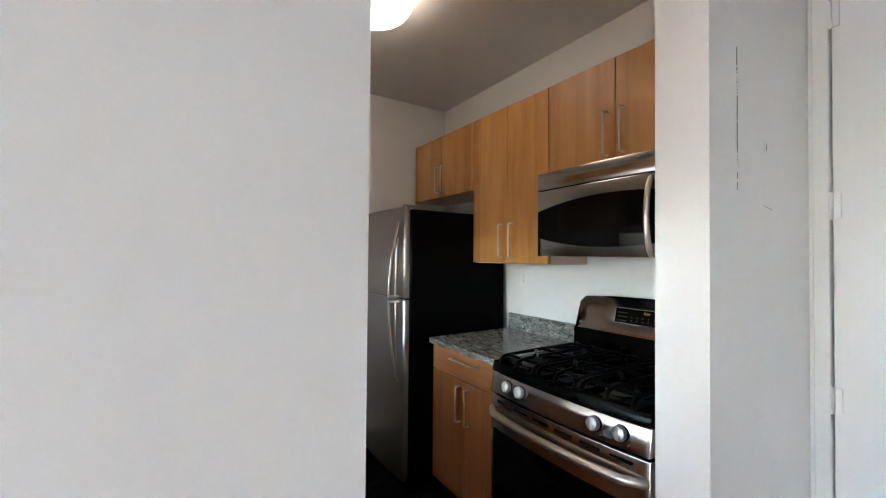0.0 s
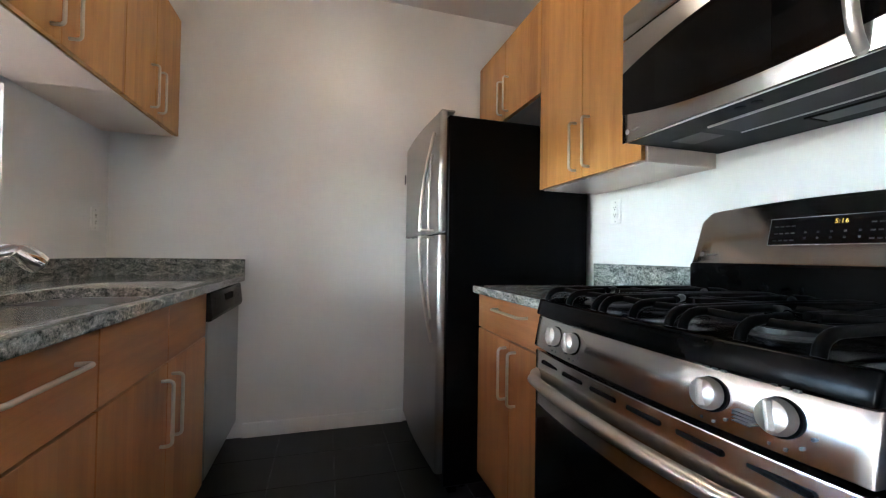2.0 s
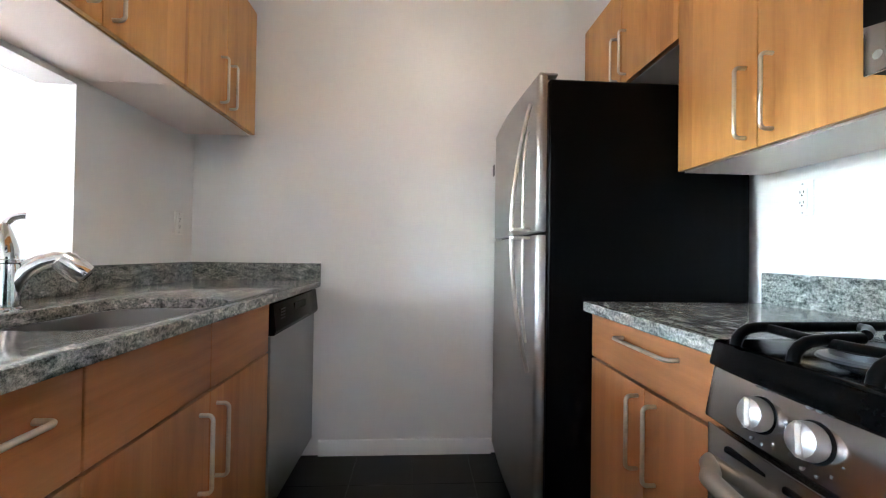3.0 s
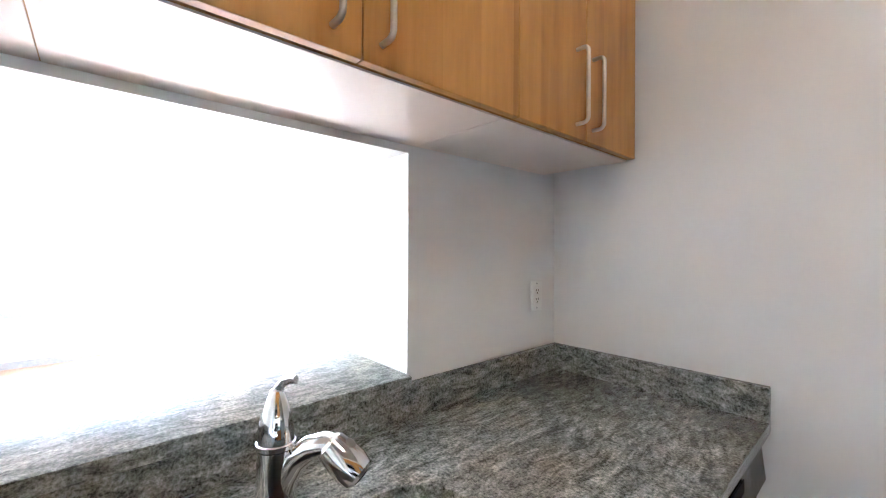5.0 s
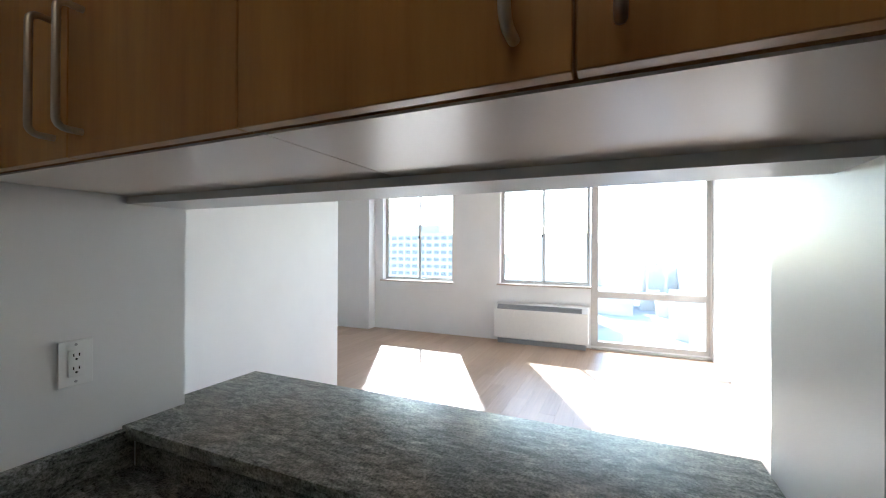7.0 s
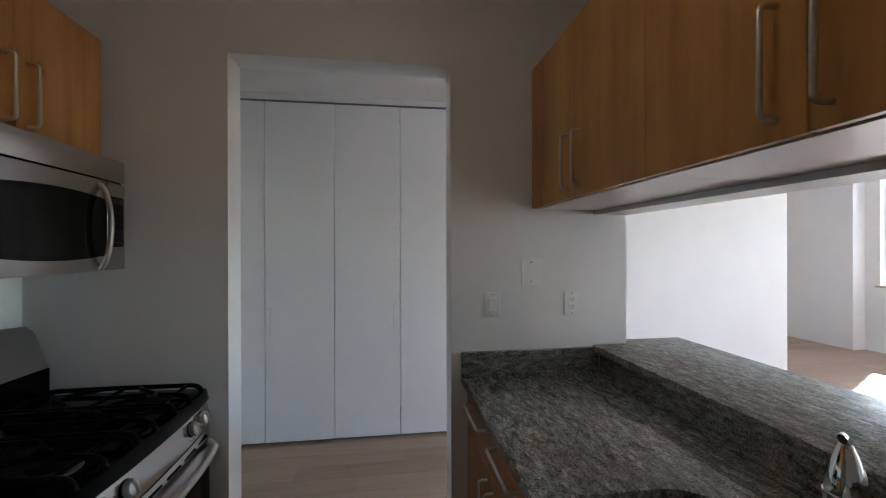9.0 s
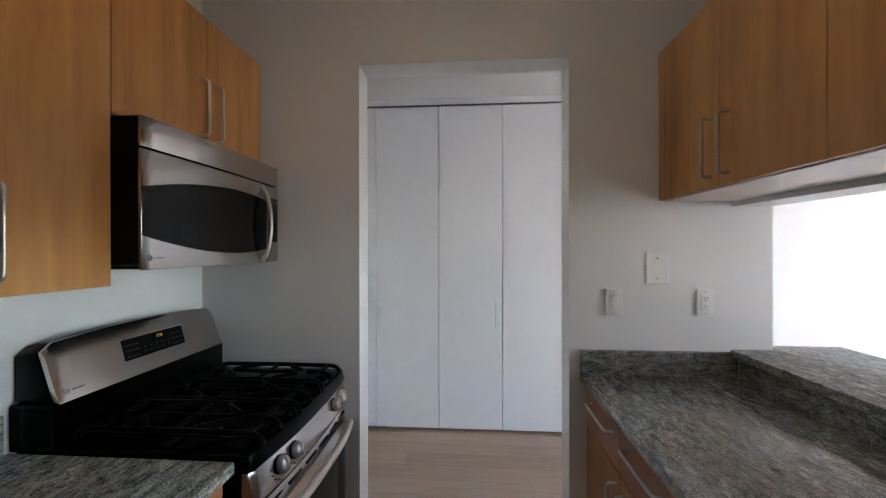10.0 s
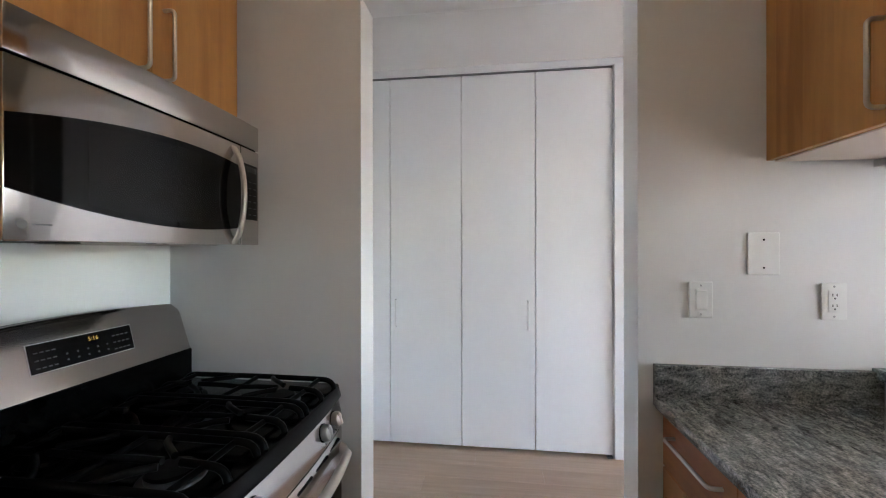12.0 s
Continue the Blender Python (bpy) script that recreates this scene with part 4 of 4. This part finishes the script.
# ---- wall plates ----
def wall_plate(name, label, centre, normal, w, h, kind):
    """A wall plate facing along normal (axis-aligned)."""
    turn = {(0, 1): 180, (1, 0): 90, (-1, 0): -90}[normal]
    m = Matrix.Translation(centre) @ Matrix.Rotation(radians(turn), 4, "Z")

    def put(bm):
        bmesh.ops.transform(bm, matrix=m, verts=bm.verts[:])
        return bm
    t = thing(name, centre, label, kind)
    part("plate", put(boxes((-w / 2, w / 2, -0.006, -0.001, -h / 2, h / 2), bevel=0.002)), PLASTIC, t)
    screws = (h * 0.40, -h * 0.40) if kind != "cover plate" else (h * 0.33, -h * 0.33)
    for z in screws:
        part("screw", put(lathe(bmesh.new(), (0, -0.006, z), (0, -1, 0), [(0.0035, 0), (0.003, 0.0012), (0, 0.0013)], 10)), LIGHTMARK if kind != "cover plate" else SLOT, t)
    if kind == "outlet":
        deco = part("insert", put(boxes((-0.017, 0.017, -0.0085, -0.005, -0.034, 0.034), bevel=0.001)), PLASTIC, t)
        for dz in (0.017, -0.017):
            for dx in (-0.006, 0.006):
                part("socket_slot", put(boxes((dx - 0.0012, dx + 0.0012, -0.0092, -0.008, dz, dz + 0.008))), SLOT, deco)
            part("socket_hole", put(lathe(bmesh.new(), (0, -0.008, dz - 0.007), (0, -1, 0), [(0.0028, 0), (0.0028, 0.0012)], 10)), SLOT, deco)
    if kind == "switch":
        fr = part("rocker_frame", put(boxes((-0.0185, 0.0185, -0.0075, -0.005, -0.036, 0.036), bevel=0.001)), PLASTIC, t)
        rk = bmesh.new()
        prism(rk, [(-0.007, -0.032), (-0.0115, -0.030), (-0.0085, 0.0), (-0.0105, 0.030), (-0.007, 0.032)], -0.0155, 0.0155, "x")
        part("rocker", put(rk), PLASTIC, fr)
    return t


wall_plate("wall_outlet", "white duplex wall outlet above the sink counter", (0.0, 2.229, 1.211), (1, 0), 0.072, 0.117, "outlet")
wall_plate("wall_outlet", "white duplex wall outlet beside the range", (XR, 1.335, 1.272), (-1, 0), 0.072, 0.117, "outlet")
wall_plate("wall_outlet", "white duplex wall outlet beside the bar ledge", (0.152, 0, 1.238), (0, 1), 0.074, 0.119, "outlet")
wall_plate("light_switch", "white rocker light switch beside the doorway", (0.546, 0, 1.238), (0, 1), 0.074, 0.119, "switch")
wall_plate("blank_plate", "white blank cover plate with two screws", (0.356, 0, 1.390), (0, 1), 0.096, 0.138, "cover plate")

# ---- hallway: bifold closet doors, entrance door ----
SEAMS = (0.402, 0.930, 1.458, 1.992, 2.456)
for pair, hx in ((0, 0.985), (1, 1.948)):
    x0, x1, x2 = SEAMS[2 * pair:2 * pair + 3]
    bf = thing("bifold_door", (x1, YC - 0.02, F), "white flat bifold closet door, closed", "closet door", "bifold closet doors")
    for xa, xb in ((x0, x1), (x1, x2)):
        pn = part("panel", boxes((xa + 0.0025, xb - 0.0025, YC - 0.045, YC - 0.012, F + 0.020, 2.667), bevel=0.002), DOORWHITE, bf)
        if xa < hx < xb:
            part("handle", bar_handle(bmesh.new(), (hx, YC - 0.012, 0.832), (hx, YC - 0.012, 1.032), (0, 1, 0), 0.005, 0.03), PLASTIC, pn, "white bar handle")
    xp = x0 + 0.004 if pair == 0 else x2 - 0.04
    part("pivot_bracket", boxes((xp, xp + 0.036, YC - 0.04, YC + 0.006, F, F + 0.0115)), GREYMARK, bf, "grey floor pivot bracket")
tagged(part("closet_track", boxes((0.406, 2.458, YC - 0.05, YC - 0.008, 2.670, 2.6805)), GREYMARK), "thin grey sliding door track", "track")
ed = thing("entrance_door", (XH + 0.02, -0.66, F), "white painted entrance door, closed", "door")
leaf = part("leaf", boxes((XH + 0.004, XH + 0.045, -1.105, -0.212, F + 0.012, 2.455), bevel=0.002), DOORWHITE, ed)
for z in (0.215, 0.915, 1.613, 2.31):
    part("hinge", tube(boxes((XH - 0.004, XH + 0.003, -0.235, -0.190, z - 0.045, z + 0.045), bevel=0.001), [(XH - 0.007, -0.2095, z - 0.05), (XH - 0.007, -0.2095, z + 0.05)], 0.007, 10), DOORWHITE, leaf, "painted hinge")
crack = bmesh.new()
rnd = random.Random(4)
for z0, z1 in ((1.987, 2.04), (1.971, 1.979), (1.963, 1.966), (1.934, 1.937), (1.912, 1.914), (1.904, 1.906), (1.825, 1.897), (1.729, 1.818), (1.717, 1.719), (1.707, 1.710), (1.652, 1.671), (1.620, 1.644)):
    xc = 1.879 + rnd.uniform(-0.001, 0.001)
    box(crack, xc, xc + (0.0042 if z1 - z0 < 0.012 else 0.0034), DT - 0.0016, DT - 0.0006, z0, z1)
tagged(part("paint_chip", crack, spotted("chipped_plaster", (0.26, 0.25, 0.24), 0.8)), "thin chipped crack in the wall paint", "wall damage")
for z0, z1, xc in ((1.918, 1.951, 1.8785), (1.685, 1.716, 1.8835)):
    tagged(part("paint_chip", boxes((xc, xc + 0.012, DT - 0.0030, DT - 0.0006, z0, z1), bevel=0.001), TRIM), "small raised white filler patch over the wall crack", "wall damage")
patch = part("paint_chip", boxes((2.082, 2.092, DT - 0.0022, DT - 0.0006, 1.76, 1.795), bevel=0.0004), TRIM)
tagged(patch, "small filled patch on the wall paint", "wall damage")
part("nick", boxes((2.0935, 2.0985, DT - 0.0016, DT - 0.0006, 1.768, 1.790)), bpy.data.materials["chipped_plaster"], patch)
scratch = bmesh.new()
for k in range(4):
    box(scratch, 2.072 + 0.018 * k, 2.086 + 0.018 * k, DT - 0.0014, DT - 0.0006, 1.5865 - 0.0022 * k, 1.5882 - 0.0022 * k)
tagged(part("paint_chip", scratch, bpy.data.materials["chipped_plaster"]), "thin level scratch in the white wall paint", "wall damage")

# ---- living room: windows, glazed door, wall unit ----
def window(name, label, ys, z0, z1, x, category="window"):
    """Aluminium sliding window with two panes between jambs ys[0] and ys[-1]."""
    w = thing(name, (x, (ys[0] + ys[-1]) / 2, z0), label, category, kind="structure")
    f, d = 0.035, 0.05
    part("window_frame", boxes((x - d, x, ys[0], ys[-1], z0, z0 + f), (x - d, x, ys[0], ys[-1], z1 - f, z1),
                               (x - d, x, ys[0], ys[0] + f, z0 + f, z1 - f), (x - d, x, ys[-1] - f, ys[-1], z0 + f, z1 - f)), FRAMEMETAL, w)
    mid = ys[1]
    for k, (a, b) in enumerate(((ys[0] + f, mid), (mid, ys[-1] - f))):
        xo = x - 0.022 - 0.018 * k
        s = 0.022
        sash = part("sash", boxes((xo - 0.016, xo, a, b, z0 + f, z0 + f + s), (xo - 0.016, xo, a, b, z1 - f - s, z1 - f),
                                  (xo - 0.016, xo, a, a + s, z0 + f + s, z1 - f - s), (xo - 0.016, xo, b - s, b, z0 + f + s, z1 - f - s)), FRAMEMETAL, w)
        p = part("pane", boxes((xo - 0.011, xo - 0.005, a + s, b - s, z0 + f + s, z1 - f - s)), PANE, sash)
        p.visible_shadow = False
        if k == 0:
            part("latch", boxes((xo, xo + 0.018, b - 0.03, b - 0.006, (z0 + z1) / 2 - 0.03, (z0 + z1) / 2 + 0.03), bevel=0.003), SLOT, sash, "dark window latch")
    part("window_sill", boxes((x - 0.05, XW + 0.03, ys[0] - 0.05, ys[-1] + 0.02, z0 - 0.028, z0 - 0.002), bevel=0.004), SILLSTONE, w, "tan stone sill")
    return w


window("window_1", "two-pane metal sliding window with a stone sill", (W1[0], -2.303, W1[1]), W1[2], W1[3], XW - 0.11)
window("window_2", "two-pane metal sliding window above the air conditioner", (W2[0], 0.105, W2[1] - 0.005), W2[2], W2[3], XW - 0.11)
bd = thing("glazed_door", (XW - 0.05, (BD[0] + BD[1]) / 2, BD[2]), "metal-framed glazed balcony door with a middle rail", "door", kind="structure")
xa, xb = XW - 0.07, XW + 0.004
y0, y1, z0, z1 = BD
part("door_frame", boxes((xa, xb, y0 - 0.008, y0 + 0.10, z0, z1), (xa, xb, y1 - 0.055, y1, z0, z1), (xa, xb, y0 + 0.10, y1 - 0.055, z0, z0 + 0.07), (xa, xb, y0 + 0.10, y1 - 0.055, z1 - 0.11, z1)), FRAMEMETAL, bd)
part("middle_rail", boxes((xa + 0.01, xb - 0.006, y0 + 0.10, y1 - 0.055, 0.777, 0.880)), FRAMEMETAL, bd)
for za, zb in ((z0 + 0.07, 0.777), (0.880, z1 - 0.11)):
    p = part("pane", boxes((xa + 0.03, xa + 0.036, y0 + 0.10, y1 - 0.055, za, zb)), PANE, bd)
    p.visible_shadow = False
part("threshold", boxes((XW + 0.004, XW + 0.05, y0, y1, F, F + 0.03), bevel=0.004), FRAMEMETAL, bd)

ac = thing("air_conditioner", (XW + 0.14, 0.11, F), "white wall air conditioner with a dark top grille", "air conditioner")
AY0, AY1 = -0.655, 0.864
acb = bmesh.new()
prism(acb, [(XW + 0.002, 0.043), (XW + 0.25, 0.043), (XW + 0.265, 0.063), (XW + 0.265, 0.529), (XW + 0.20, 0.617), (XW + 0.002, 0.632)], AY0, AY1, "y")
part("housing", bevelled(acb, 0.008), ACWHITE, ac)
part("chassis", boxes((XW + 0.002, XW + 0.20, AY0 + 0.04, AY1 - 0.04, F, 0.041)), GRILLE, ac, "shadowed recessed base")
for k in range(5):
    t = k / 5
    part("grille_slat", boxes((XW + 0.216 + 0.009 * k, XW + 0.222 + 0.009 * k, AY0 + 0.05, AY1 - 0.10, 0.605 - 0.0118 * k, 0.611 - 0.0118 * k)), GRILLE, ac)
gr = bmesh.new()
rings(gr, [[(XW + 0.205, y, 0.6135), (XW + 0.260, y, 0.540), (XW + 0.2585, y, 0.5365), (XW + 0.2035, y, 0.610)] for y in (AY0 + 0.045, AY1 - 0.095)])
part("grille", gr, GRILLE, ac, "dark outlet grille")

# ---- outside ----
tagged(part("ground", boxes((-2000, 300, -2000, 2000, -56, -55)), GROUNDMAT), "city ground far below with haze put into its pale colour", "ground", kind="structure")


def tower(name, label, x, y, w, d, z1, floors, bays, mat):
    t = thing(name, (x, y, -55), label, "building")
    part("wall", boxes((x - d, x, y - w / 2, y + w / 2, -55, z1)), mat, t)
    part("roof", boxes((x - d * 0.7, x - d * 0.3, y - w * 0.2, y + w * 0.2, z1, z1 + 4)), mat, t)
    fh, bw = 3.0, w / bays
    for i in range(floors):
        zt = z1 - 1.2 - fh * i
        for j in range(bays):
            yc = y - w / 2 + bw * (j + 0.5)
            win_ = part("window", boxes((x - 0.1, x + 0.04, yc - bw * 0.36, yc + bw * 0.36, zt - 1.5, zt)), FARPANE, t, smooth=False)
    return t


tower("apartment_building", "pale concrete apartment block with rows of windows", -150, -77, 34, 20, 8.5, 14, 10, FACADE)
rnd = random.Random(7)
for k in range(110):
    x = -rnd.uniform(220, 1100)
    y = x * rnd.uniform(-0.75, 0.55)
    w = rnd.uniform(14, 40)
    top = rnd.uniform(-50, -30) + 26 * (-x / 1100) if k % 14 else rnd.uniform(0, 12) - x * 0.02
    tagged(part("distant_building", boxes((x - w, x, y - w / 2, y + w / 2, -55, top), (x - w * 0.7, x - w * 0.3, y - w * 0.2, y + w * 0.2, top, top + 3)), HAZEPAINT),
           "distant city building with haze put into its pale colour", "building", "distant skyline")


# ---- floor pieces ----
kf = tagged(part("floor_kitchen", boxes((0, XR, DT + 0.075, YF, F - 0.0118, F - 0.004)), GROUT), "dark slate tile floor with thin joints", "floor", kind="structure")
TS = 0.305
mesh_cache = {}


def piece(name, lx, ly, h, mat, parent, x, y, z, chamfer=0.0015):
    key = (name, round(lx, 3), round(ly, 3))
    if key not in mesh_cache:
        c = chamfer
        bm = bmesh.new()
        rings(bm, [[(0, 0, 0), (lx, 0, 0), (lx, ly, 0), (0, ly, 0)], [(0, 0, h - c), (lx, 0, h - c), (lx, ly, h - c), (0, ly, h - c)],
                   [(c, c, h), (lx - c, c, h), (lx - c, ly - c, h), (c, ly - c, h)]])
        bmesh.ops.recalc_face_normals(bm, faces=bm.faces[:])
        me = bpy.data.meshes.new(name)
        bm.to_mesh(me)
        bm.free()
        me.materials.append(mat)
        mesh_cache[key] = me
    ob = new(name, mesh_cache[key])
    ob.location = (x, y, z)
    ob.parent = parent
    return ob


yy = DT + 0.077
while yy < YF - 0.01:
    ly = min(TS - 0.003, YF - yy)
    xx = 0.0
    while xx < XR - 0.01:
        lx = min(TS - 0.003, XR - xx)
        piece("tile", lx, ly, 0.004, SLATE, kf, xx, yy, F - 0.004)
        xx += TS
    yy += TS

lf = tagged(part("floor_living", boxes((XW - 0.19, XH + 0.1, YN, DT + 0.073, F - 0.0118, F - 0.008), (XW - 0.19, -0.43, DT + 0.073, YL, F - 0.0118, F - 0.008)), GROUT),
            "pale oak laminate plank floor", "floor", kind="structure")
PW = 0.165
rnd = random.Random(11)
y = YN
row = 0
while y < YL - 0.01:
    ly = min(PW, YL - y)
    if y < DT + 0.073 < y + PW:
        ly = DT + 0.073 - y
    x_end = XH if y < DT + 0.07 else -0.43
    x = XW - 0.1 - 1.2 * ((row * 0.37) % 1.0)
    while x < x_end - 0.01:
        xs, xe = max(x, XW), min(x + 1.2, x_end)
        if xe > xs + 0.01:
            piece("plank", xe - xs - 0.0008, ly - 0.0008, 0.008, OAK, lf, xs, y, F - 0.008, 0.0008)
        x += 1.2
    y += ly
    row += 1
